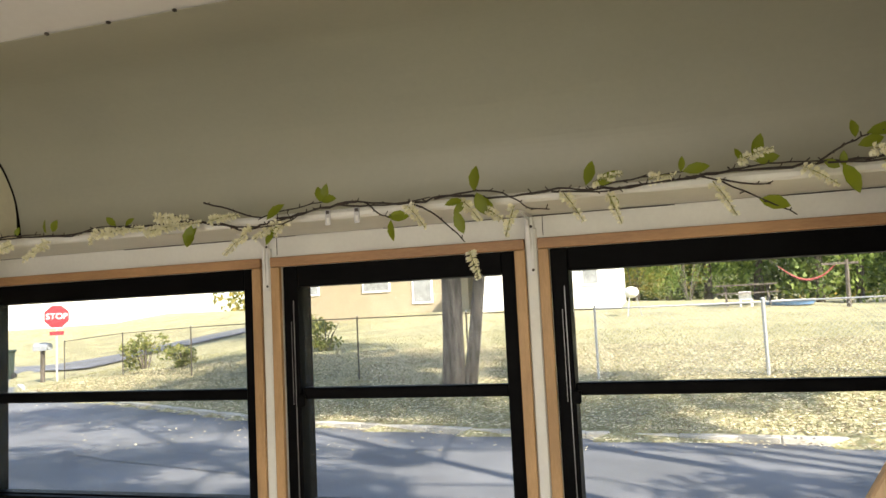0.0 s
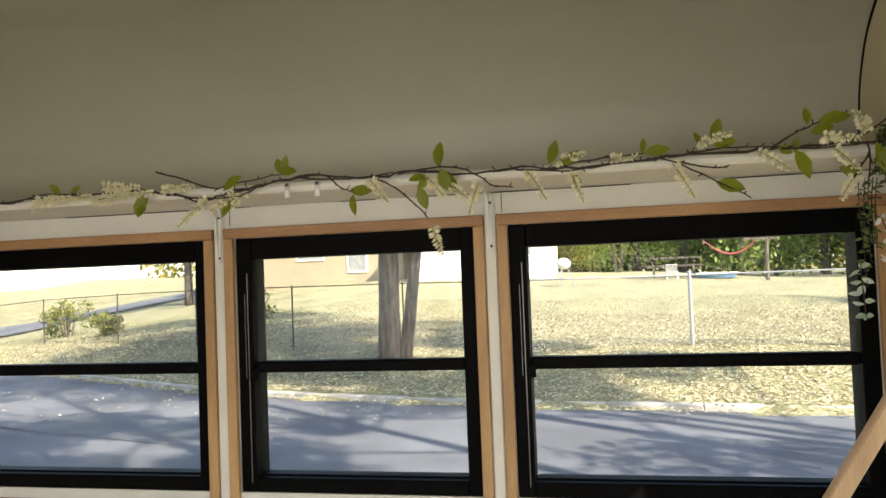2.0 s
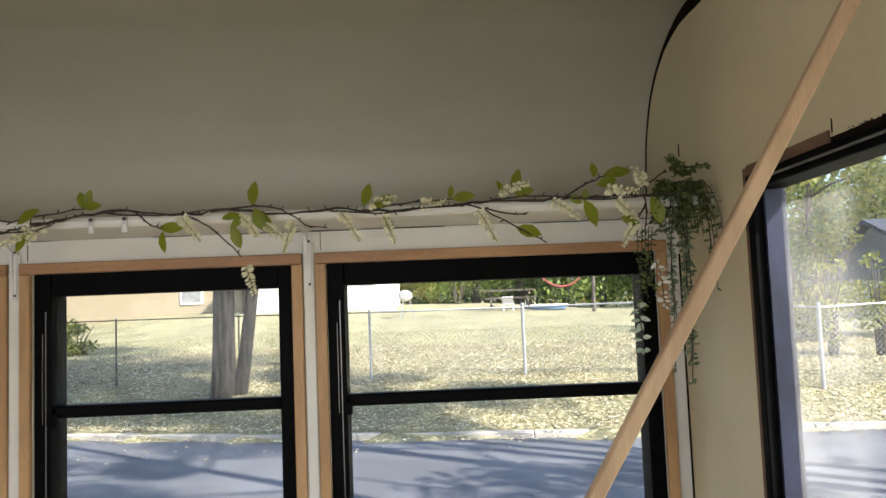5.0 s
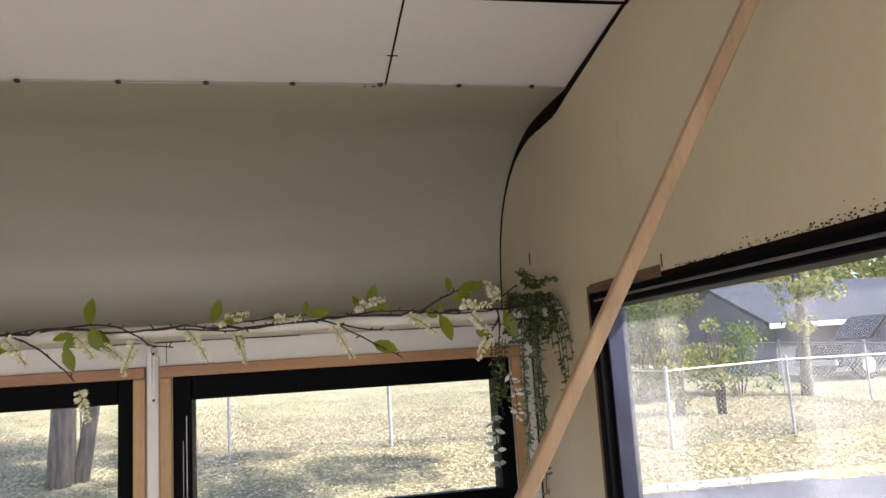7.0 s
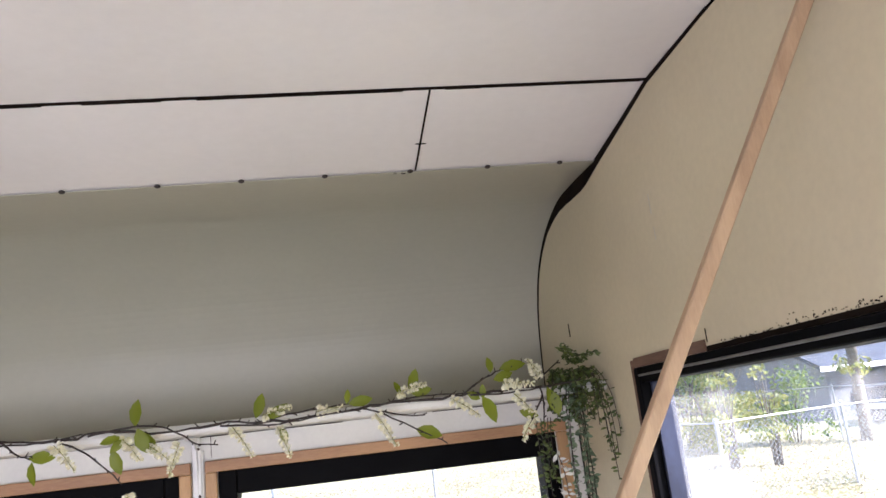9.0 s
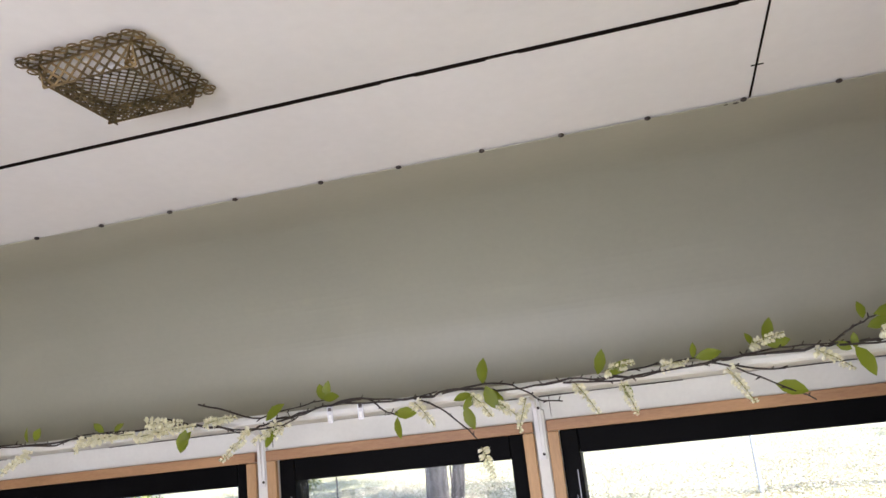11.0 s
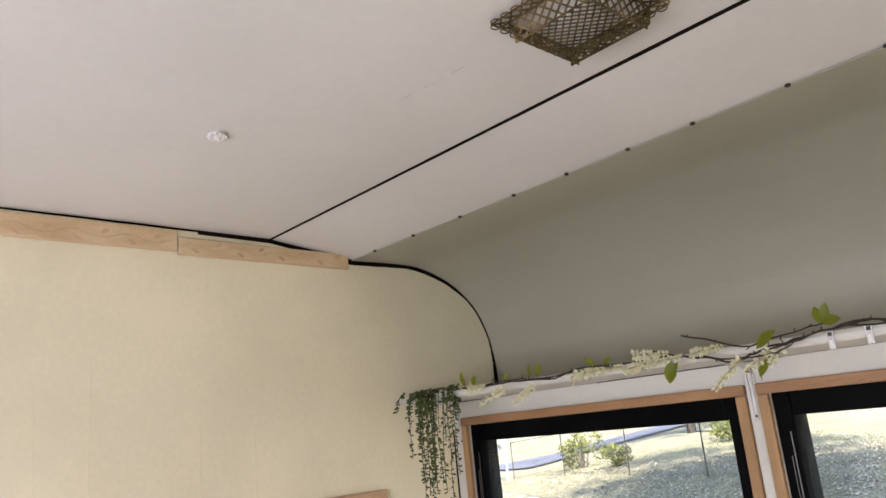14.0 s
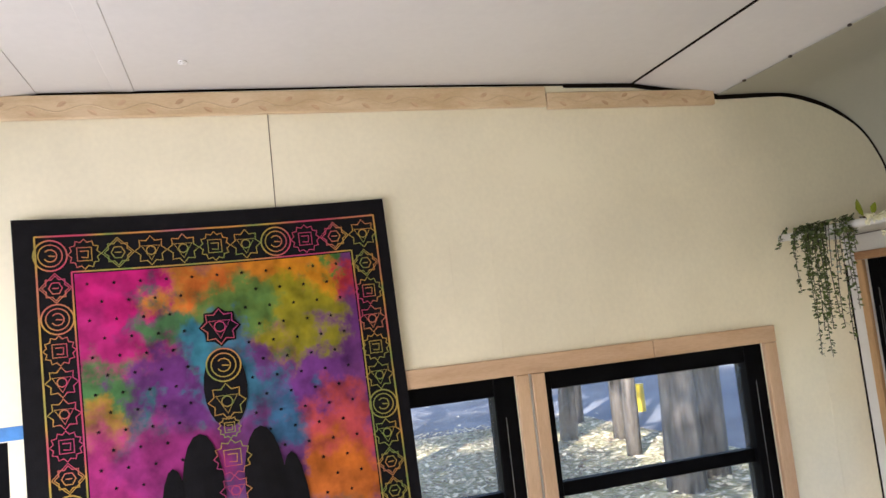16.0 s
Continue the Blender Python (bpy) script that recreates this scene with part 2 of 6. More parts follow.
def ground_mat():
    """Short dry grass with fallen leaves, three scales of patches."""
    m = mat("leafy grass", (0.08, 0.075, 0.032), 0.95, scale=0.9, fine=22, bump=0.9, col2=(0.38, 0.335, 0.17))
    nt = m.node_tree
    b = nt.nodes["Principled BSDF"]
    tc = [n for n in nt.nodes if n.type == "TEX_COORD"][0]
    vor = nt.nodes.new("ShaderNodeTexVoronoi")
    vor.inputs["Scale"].default_value = 24
    nt.links.new(tc.outputs["Object"], vor.inputs["Vector"])
    ramp = nt.nodes.new("ShaderNodeValToRGB")
    e = ramp.color_ramp.elements
    e[0].position, e[0].color = 0.0, (0.25, 0.17, 0.10, 1)
    e[1].position, e[1].color = 1.0, (0.64, 0.58, 0.42, 1)
    k = e.new(0.45)
    k.color = (0.19, 0.20, 0.085, 1)
    nt.links.new(vor.outputs["Color"], ramp.inputs[0])
    mix = nt.nodes.new("ShaderNodeMix")
    mix.data_type = "RGBA"
    mix.inputs[0].default_value = 0.6
    old = b.inputs["Base Color"].links[0].from_socket
    nt.links.new(old, mix.inputs[6])
    nt.links.new(ramp.outputs[0], mix.inputs[7])
    nt.links.new(mix.outputs[2], b.inputs["Base Color"])
    return m


M["ground"] = ground_mat()


def dye_mat():
    """Tie-dye: soft blots of pink, orange, green, blue and purple that bleed into one another."""
    m = bpy.data.materials.new("tie-dyed cotton")
    m.use_nodes = True
    nt = m.node_tree
    b = nt.nodes["Principled BSDF"]
    b.inputs["Roughness"].default_value = 0.85
    b.inputs["Specular IOR Level"].default_value = 0.15
    tc = nt.nodes.new("ShaderNodeTexCoord")
    warp = nt.nodes.new("ShaderNodeTexNoise")
    warp.inputs["Scale"].default_value, warp.inputs["Detail"].default_value, warp.inputs["Roughness"].default_value = 11, 8, 0.62
    nt.links.new(tc.outputs["Object"], warp.inputs["Vector"])
    mixv = nt.nodes.new("ShaderNodeVectorMath")
    mixv.operation = "MULTIPLY_ADD"
    mixv.inputs[1].default_value = (0.0, 0.34, 0.34)
    nt.links.new(warp.outputs["Color"], mixv.inputs[0])
    nt.links.new(tc.outputs["Object"], mixv.inputs[2])
    col = None
    # centre (y, z), radius, colour
    blots = [((-1.78, 1.50), 0.13, (0.52, 0.012, 0.16)), ((-1.80, 1.40), 0.09, (0.42, 0.02, 0.16)), ((-1.62, 1.53), 0.07, (0.55, 0.20, 0.02)), ((-1.46, 1.53), 0.13, (0.62, 0.22, 0.005)), ((-1.39, 1.49), 0.07, (0.62, 0.24, 0.008)), ((-1.58, 1.50), 0.06, (0.58, 0.14, 0.02)),
             ((-1.33, 1.54), 0.04, (0.06, 0.20, 0.03)), ((-1.33, 1.46), 0.05, (0.50, 0.03, 0.04)), ((-1.35, 1.38), 0.09, (0.13, 0.035, 0.17)), ((-1.70, 1.44), 0.05, (0.20, 0.04, 0.16)),
             ((-1.66, 1.42), 0.07, (0.06, 0.18, 0.06)), ((-1.54, 1.45), 0.07, (0.09, 0.20, 0.04)), ((-1.43, 1.43), 0.07, (0.26, 0.24, 0.01)), ((-1.62, 1.37), 0.06, (0.04, 0.20, 0.28)),
             ((-1.56, 1.32), 0.07, (0.04, 0.17, 0.26)), ((-1.80, 1.31), 0.07, (0.05, 0.18, 0.05)), ((-1.70, 1.30), 0.07, (0.13, 0.03, 0.17)), ((-1.82, 1.23), 0.06, (0.34, 0.20, 0.02)),
             ((-1.42, 1.30), 0.08, (0.16, 0.04, 0.22)), ((-1.47, 1.24), 0.06, (0.04, 0.14, 0.26)), ((-1.72, 1.22), 0.05, (0.03, 0.14, 0.16)), ((-1.80, 1.12), 0.12, (0.40, 0.03, 0.18)),
             ((-1.68, 1.14), 0.09, (0.30, 0.03, 0.18)), ((-1.36, 1.18), 0.09, (0.50, 0.07, 0.07)), ((-1.38, 1.08), 0.10, (0.58, 0.15, 0.015)), ((-1.50, 1.14), 0.06, (0.16, 0.05, 0.20)),
             ((-1.60, 0.90), 0.18, (0.05, 0.18, 0.26)), ((-1.35, 0.85), 0.14, (0.15, 0.20, 0.02)), ((-1.80, 0.85), 0.14, (0.40, 0.03, 0.18))]
    for (y, z), r, c in blots:
        d = nt.nodes.new("ShaderNodeVectorMath")
        d.operation = "DISTANCE"
        d.inputs[1].default_value = (TAPX, y + 0.17, z + 0.17)
        nt.links.new(mixv.outputs[0], d.inputs[0])
        mr = nt.nodes.new("ShaderNodeMapRange")
        mr.interpolation_type = "SMOOTHSTEP"
        mr.inputs["From Min"].default_value, mr.inputs["From Max"].default_value = r * 0.55, r * 1.35
        mr.inputs["To Min"].default_value, mr.inputs["To Max"].default_value = 0.95, 0.0
        nt.links.new(d.outputs["Value"], mr.inputs[0])
        mx = nt.nodes.new("ShaderNodeMix")
        mx.data_type = "RGBA"
        nt.links.new(mr.outputs[0], mx.inputs[0])
        mx.inputs[7].default_value = (*c, 1)
        if col is None:
            mx.inputs[6].default_value = (0.17, 0.045, 0.18, 1)
        else:
            nt.links.new(col, mx.inputs[6])
        col = mx.outputs[2]
    mott = nt.nodes.new("ShaderNodeTexNoise")
    mott.inputs["Scale"].default_value, mott.inputs["Detail"].default_value = 26, 6
    nt.links.new(tc.outputs["Object"], mott.inputs["Vector"])
    mrv = nt.nodes.new("ShaderNodeMapRange")
    mrv.inputs["From Min"].default_value, mrv.inputs["From Max"].default_value = 0.3, 0.7
    mrv.inputs["To Min"].default_value, mrv.inputs["To Max"].default_value = 0.45, 1.1
    nt.links.new(mott.outputs[0], mrv.inputs[0])
    hsv = nt.nodes.new("ShaderNodeHueSaturation")
    nt.links.new(mrv.outputs[0], hsv.inputs["Value"])
    nt.links.new(col, hsv.inputs["Color"])
    nt.links.new(hsv.outputs[0], b.inputs["Base Color"])
    return m


TAPX = -1.36
M["dye"] = dye_mat()


def thread_mat():
    """Printed lines whose dye runs from pink through orange and green to purple."""
    m = bpy.data.materials.new("printed line dye")
    m.use_nodes = True
    nt = m.node_tree
    b = nt.nodes["Principled BSDF"]
    b.inputs["Roughness"].default_value = 0.85
    tc = nt.nodes.new("ShaderNodeTexCoord")
    no = nt.nodes.new("ShaderNodeTexNoise")
    no.inputs["Scale"].default_value, no.inputs["Detail"].default_value = 4.5, 2
    nt.links.new(tc.outputs["Object"], no.inputs["Vector"])
    ramp = nt.nodes.new("ShaderNodeValToRGB")
    e = ramp.color_ramp.elements
    e[0].position, e[0].color = 0.30, (0.30, 0.03, 0.16, 1)
    e[1].position, e[1].color = 0.72, (0.22, 0.04, 0.14, 1)
    for p, c in ((0.42, (0.42, 0.05, 0.10, 1)), (0.50, (0.45, 0.26, 0.04, 1)), (0.58, (0.16, 0.22, 0.05, 1)), (0.64, (0.45, 0.20, 0.04, 1))):
        k = e.new(p)
        k.color = c
    nt.links.new(no.outputs[0], ramp.inputs[0])
    nt.links.new(ramp.outputs[0], b.inputs["Base Color"])
    return m


M["thread"] = thread_mat()

# ---- mesh helpers ----


def part(name, bm, material, parent=None, label="", smooth=False):
    """Links a bmesh as one mesh object, under a thing or a part."""
    me = bpy.data.meshes.new(name)
    if smooth:
        for f in bm.faces:
            f.smooth = True
    bm.to_mesh(me)
    bm.free()
    me.materials.append(M[material])
    ob = new(name, me)
    if parent:
        ob.parent = parent
    if label:
        ob["label"] = label
    return ob


def raw(name, verts, faces, material, parent=None, label="", smooth=False):
    me = bpy.data.meshes.new(name)
    me.from_pydata([tuple(v) for v in verts], [], [tuple(f) for f in faces])
    me.update()
    if smooth:
        me.shade_smooth()
    me.materials.append(M[material])
    ob = new(name, me)
    if parent:
        ob.parent = parent
    if label:
        ob["label"] = label
    return ob


def box(bm, x0, x1, y0, y1, z0, z1, bev=0.0):
    sub = bmesh.new() if bev else bm
    r = bmesh.ops.create_cube(sub, size=1)
    bmesh.ops.transform(sub, verts=r["verts"], matrix=Matrix.Translation(((x0 + x1) / 2, (y0 + y1) / 2, (z0 + z1) / 2)) @ Matrix.Diagonal((abs(x1 - x0), abs(y1 - y0), abs(z1 - z0), 1)))
    if bev:
        bmesh.ops.bevel(sub, geom=sub.edges[:], offset=bev, segments=1, affect="EDGES", clamp_overlap=True)
        me = bpy.data.meshes.new("tmp")
        sub.to_mesh(me)
        sub.free()
        bm.from_mesh(me)
        bpy.data.meshes.remove(me)
    return bm


def boxes(*rows, bev=0.0):
    bm = bmesh.new()
    for r in rows:
        box(bm, *r, bev=bev)
    return bm


def thing(name, label, category, group="", kind="", at=(0, 0, 0)):
    ob = new(name)
    ob.location = at
    return tagged(ob, label, category, group, kind)


def extrude_x(profile, x0, x1, bm=None):
    """A closed y,z outline drawn out along x."""
    bm = bm or bmesh.new()
    a = [bm.verts.new((x0, y, z)) for y, z in profile]
    b = [bm.verts.new((x1, y, z)) for y, z in profile]
    n = len(profile)
    for i in range(n):
        bm.faces.new((a[i], a[(i + 1) % n], b[(i + 1) % n], b[i]))
    bm.faces.new(a[::-1])
    bm.faces.new(b)
    bmesh.ops.recalc_face_normals(bm, faces=bm.faces[:])
    return bm


def prism(outline, axis, a, b, bm=None):
    """A closed outline of (u, v) drawn out along an axis (0: x, 1: y, 2: z) from a to b."""
    bm = bm or bmesh.new()

    def p(u, v, w):
        return ((w, u, v), (u, w, v), (u, v, w))[axis]
    va = [bm.verts.new(p(u, v, a)) for u, v in outline]
    vb = [bm.verts.new(p(u, v, b)) for u, v in outline]
    n = len(outline)
    fs = [bm.faces.new((va[i], va[(i + 1) % n], vb[(i + 1) % n], vb[i])) for i in range(n)]
    fs += [bm.faces.new(va[::-1]), bm.faces.new(vb)]
    bmesh.ops.recalc_face_normals(bm, faces=fs)
    return bm


def tube(bm, pts, radii, sides=6):
    """A tapered tube along points."""
    pts = [Vector(p) for p in pts]
    rings, q, last = [], None, None
    for i, p in enumerate(pts):
        d = (pts[min(i + 1, len(pts) - 1)] - pts[max(i - 1, 0)]).normalized()
        q = d.to_track_quat("Z", "Y") if i == 0 else last.rotation_difference(d) @ q
        last = d
        r = radii[i] if hasattr(radii, "__len__") else radii
        rings.append([bm.verts.new(p + q @ Vector((r * math.cos(2 * math.pi * k / sides), r * math.sin(2 * math.pi * k / sides), 0))) for k in range(sides)])
    for a, b in zip(rings, rings[1:]):
        for k in range(sides):
            bm.faces.new((a[k], a[(k + 1) % sides], b[(k + 1) % sides], b[k]))
    bm.faces.new(rings[0][::-1])
    bm.faces.new(rings[-1])
    return bm


def smooth_line(pts, n=8):
    """Catmull-Rom points through a few nodes."""
    pts = [Vector(p) for p in pts]
    out = []
    for i in range(len(pts) - 1):
        p0, p1, p2, p3 = pts[max(i - 1, 0)], pts[i], pts[i + 1], pts[min(i + 2, len(pts) - 1)]
        for k in range(n):
            t = k / n
            out.append(0.5 * ((2 * p1) + (p2 - p0) * t + (2 * p0 - 5 * p1 + 4 * p2 - p3) * t * t + (3 * p1 - p0 - 3 * p2 + p3) * t ** 3))
    return out + [pts[-1]]


def leaf(bm, base, way, face, length, width, bend=0.15):
    """One leaf, a bent blade of six faces."""
    base, way = Vector(base), Vector(way).normalized()
    side = way.cross(Vector(face))
    side = side.normalized() if side.length > 1e-4 else Vector((1, 0, 0))
    up = side.cross(way).normalized()
    rows = []
    for t, w in ((0.0, 0.04), (0.25, 0.75), (0.55, 1.0), (0.82, 0.6), (1.0, 0.02)):
        c = base + way * length * t + up * (-bend * length * t * t)
        rows.append((bm.verts.new(c - side * width * 0.5 * w + up * width * 0.12 * w), bm.verts.new(c), bm.verts.new(c + side * width * 0.5 * w + up * width * 0.12 * w)))
    for a, b in zip(rows, rows[1:]):
        bm.faces.new((a[0], a[1], b[1], b[0]))
        bm.faces.new((a[1], a[2], b[2], b[1]))


def rv(s=1.0):
    return Vector((random.uniform(-s, s), random.uniform(-s, s), random.uniform(-s, s)))


# ---- the room: one end of a converted bus ----
XL, XR, YB = -1.38, 0.845, -2.46
YC = -1.23


def mirror(y):
    return 2 * YC - y


COVE = [(0.206, 1.50), (0.204, 1.56), (0.196, 1.632), (0.176, 1.705), (0.127, 1.784), (0.04, 1.848), (-0.072, 1.886), (-0.18, 1.892), (-0.318, 1.8885)]
cove = [(v.x, v.y) for v in smooth_line([(y, z, 0) for y, z in COVE], 6)]


def ceiling_mesh():
    bm = bmesh.new()
    for sgn in (0, 1):
        f = (lambda y: y) if not sgn else mirror
        back = [(f(y), z + 0.0012) for y, z in cove]
        extrude_x([(f(y), z) for y, z in cove] + back[::-1], XL, XR, bm)
    return bm


ceiling = tagged(part("ceiling", ceiling_mesh(), "cove", label=""), "curved sheet-metal cove panels in satin olive grey", "ceiling", kind="structure")
bm = bmesh.new()
for f in ((lambda y: y), mirror):
    for x0, x1 in ((XL, 0.523), (0.526, XR)):
        extrude_x([(f(-0.302), 1.8910), (f(-0.556), 1.9235), (f(-0.556), 1.9275), (f(-0.302), 1.8950)], x0, x1, bm)
prof = [(-0.562, 1.925), (-0.9, 1.9275), (YC, 1.929), (mirror(-0.9), 1.9275), (mirror(-0.5562), 1.925)]
extrude_x(prof + [(y, z + 0.005) for y, z in prof[::-1]], XL, XR, bm)
ceiling_flat = tagged(part("ceiling", bm, "ceil"), "flat off-white ceiling panels with open dark seams", "ceiling", kind="structure")
bm = boxes((XL - 0.1, XR + 0.1, YB - 0.3, 0.3, 1.94, 1.97), (XL, XR, -0.5625, -0.5555, 1.9235, 1.938), (0.5232, 0.5258, -0.5555, -0.318, 1.905, 1.938))
for v in bm.verts:
    if abs(v.co.z - 1.905) < 1e-4:
        v.co.z = 1.8895 + (-0.302 - v.co.y) * 0.129
# unseen dark boards, added to keep outside light from leaking in
box(bm, XL - 0.10, XL - 0.061, YB - 0.3, 0.3, 1.485, 1.94)
box(bm, XR + 0.041, XR + 0.10, YB - 0.3, 0.3, 1.535, 1.94)
box(bm, XL - 0.06, XR + 0.04, 0.225, 0.3, 1.43, 1.94)
box(bm, XL - 0.06, XR + 0.04, YB - 0.3, YB - 0.225, 1.43, 1.94)
tagged(part("roof_backing", bm, "dark"), "dark roof backing above the ceiling, with unseen boards added against light leaks", "roof", kind="structure")

# the long seam gapes unevenly
bm = bmesh.new()
x = XL + 0.002
while x < XR - 0.03:
    l = random.uniform(0.02, 0.07)
    s = float(np.interp(x, [-1.38, -0.9, -0.3, 0.45, 0.6, 0.845], [0.0009, 0.0014, 0.0026, 0.0028, 0.0016, 0.0018]))
    a, b = s + random.uniform(0.0, 0.0006), s + random.uniform(0.0, 0.0006)
    z = 1.9228
    if random.random() < (0.97 if x < 0.35 else 0.6):
        box(bm, x, min(x + l, XR), -0.559 - a, -0.559 + b, z - 0.0006, z + 0.0006)
    x += l
tagged(part("trim", bm, "dark"), "uneven dark open seam along the ceiling", "seam", kind="structure")

# openings in the window wall: x0, x1 of the pine surround
WINS = [(-1.336, -0.502), (-0.477, 0.083), (0.109, 0.815)]
TW, ZT, ZB = 0.021, 1.449, 0.87
bm = bmesh.new()
edges = [XL - 0.05] + [v for a, b in WINS for v in (a + TW, b - TW)] + [XR + 0.05]
for i in range(0, len(edges), 2):
    box(bm, edges[i], edges[i + 1], 0.0, 0.072, ZB + TW, ZT - TW)
box(bm, XL - 0.05, XR + 0.05, 0.0, 0.072, 0.0, ZB + TW)
box(bm, XL - 0.05, XR + 0.05, 0.0, 0.22, ZT - TW, 1.4945)
tagged(part("wall_street", bm, "white"), "white painted window wall with three openings", "wall", kind="structure")
# a white board shelf runs along the whole window wall, on brackets
SHZ, SHT, SHY = 1.495, 0.018, -0.200
shelf = thing("wall_shelf", "long white painted board shelf above the bus windows", "shelf")
part("board", extrude_x([(SHY + 0.0105, SHZ + 0.0005), (SHY + 0.0105, SHZ + SHT), (0.203, SHZ + SHT), (0.203, SHZ + 0.0005)], XL + 0.001, XR - 0.001), "white", shelf)
part("nosing", extrude_x([(SHY + 0.004, SHZ), (SHY, SHZ + 0.004), (SHY - 0.0005, SHZ + 0.011), (SHY + 0.003, SHZ + SHT - 0.002), (SHY + 0.007, SHZ + SHT + 0.0005), (SHY + 0.010, SHZ + SHT + 0.0005), (SHY + 0.010, SHZ)], XL + 0.001, XR - 0.001), "white", shelf, "rounded white front edge")
# ragged dark joint under the shelf, where it meets the wall
bm = bmesh.new()
x = XL + 0.01
while x < XR - 0.05:
    l = random.uniform(0.02, 0.16)
    if random.random() < 0.72:
        h = random.uniform(0.0003, 0.0010)
        box(bm, x, x + l, -0.0016, 0.002, SHZ - 0.001 - h, SHZ - 0.0006)
    x += l
for x in (-0.466, 0.1195):
    box(bm, x, x + 0.0009, -0.0012, 0.002, ZT + 0.006, SHZ - 0.002)
tagged(part("trim", bm, "dark"), "thin dark open joint under the shelf", "joint", kind="structure")
# the wall behind the camera: unseen, its openings assumed for the fill lamps
bm = bmesh.new()
for i in range(0, len(edges), 2):
    box(bm, edges[i], edges[i + 1], YB - 0.10, YB, ZB + TW, ZT - TW)
box(bm, XL - 0.05, XR + 0.05, YB - 0.20, YB, 0.0, ZB + TW)
box(bm, XL - 0.05, XR + 0.05, YB - 0.20, YB, ZT - TW, 1.53)
tagged(part("wall_yard", bm, "white"), "unseen white painted wall with three assumed openings", "wall", kind="structure")
tagged(part("floor", boxes((XL - 0.05, XR + 0.05, YB - 0.2, 0.2, -0.06, 0.0)), "floorboard"), "brown vinyl plank floor", "floor", kind="structure")


def end_outline(gap):
    """The outline of an end wall below the ceiling, a little short of it."""
    top = [(y - gap if y > -0.2 else y, z - gap) for y, z in cove] + [(-0.560, 1.924 - gap), (-0.9, 1.9265 - gap), (YC, 1.929 - gap)]
    return [(0.07, 0.0), (0.07, 1.475), (0.195, 1.475)] + top + [(mirror(y), z) for y, z in top[::-1][1:]] + [(mirror(0.195), 1.475), (mirror(0.07), 1.475), (mirror(0.07), 0.0)]


def holed_wall(name, outline, holes, x0, x1, material, label):
    """An end wall with rectangular openings (y0, y1, z0, z1), cut through its thickness."""
    wall = part(name, prism(outline, 0, x0, x1), material)
    cut = part("cutter", boxes(*[(min(x0, x1) - 0.1, max(x0, x1) + 0.1, *h) for h in holes]), material)
    mod = wall.modifiers.new("holes", "BOOLEAN")
    mod.operation, mod.object, mod.solver = "DIFFERENCE", cut, "EXACT"
    dg = bpy.context.evaluated_depsgraph_get()
    me = bpy.data.meshes.new_from_object(wall.evaluated_get(dg))
    wall.modifiers.clear()
    wall.data = me
    bpy.data.objects.remove(cut)
    return tagged(wall, label, "wall", kind="structure")


# left end: two windows beside the hanging and one past it
LW = [(-0.892, -0.297), (-1.56, -0.961), (-2.36, -1.985)]
LZ = (0.55, 1.247)
holed_wall("wall_west", end_outline(0.004), [(a, b, *LZ) for a, b in LW], XL, XL - 0.06, "cream", "cream painted panel wall with pine-trimmed windows")
# right end: one wide window
RW = (-1.75, -0.345)
RZ = (0.55, 1.520)
holed_wall("wall_east", end_outline(0.004), [(*RW, *RZ)], XR, XR + 0.04, "cream_shaded", "cream painted end wall in a darker shaded tone, one wide window")


def gap_strip(name, x, sgn, widths, label):
    """The open dark joint between end wall and ceiling; widths at even steps along the curve."""
    pts = [(-0.75, 1.9262), (-0.560, 1.9242)] + cove[::-1][:-1]
    bm = bmesh.new()
    rows = []
    n = len(pts)
    for i, (y, z) in enumerate(pts):
        t = i / (n - 1) * (len(widths) - 1)
        k = min(int(t), len(widths) - 2)
        w = widths[k] + (widths[k + 1] - widths[k]) * (t - k) + random.uniform(-0.0006, 0.0006)
        a, b = pts[max(i - 1, 0)], pts[min(i + 1, n - 1)]
        d = Vector((b[0] - a[0], b[1] - a[1])).normalized()
        inn = Vector((d.y, -d.x))
        if inn.y > 0.2 or (abs(inn.y) <= 0.2 and inn.x > 0):
            inn = -inn
        rows.append([bm.verts.new((x + sgn * e, y + inn.x * q, z + inn.y * q)) for e, q in ((0.0015, 0.0), (0.0015, w), (-0.004, w + 0.0005))])
    for a, b in zip(rows, rows[1:]):
        bm.faces.new((a[0], a[1], b[1], b[0]))
        bm.faces.new((a[1], a[2], b[2], b[1]))
    return tagged(part(name, bm, "dark"), label, "joint", kind="structure")


gap_strip("trim", XR, -1, [0.004, 0.014, 0.028, 0.028, 0.026, 0.022, 0.017, 0.012, 0.010, 0.009, 0.008, 0.008, 0.007, 0.006, 0.006, 0.005, 0.004, 0.004, 0.003], "dark open joint between end wall and ceiling")
gap_strip("trim", XL, 1, [0.010, 0.012, 0.010, 0.012, 0.009, 0.003, 0.003, 0.008, 0.016, 0.018], "dark open joint between end wall and ceiling")

# ---- windows of the street wall ----


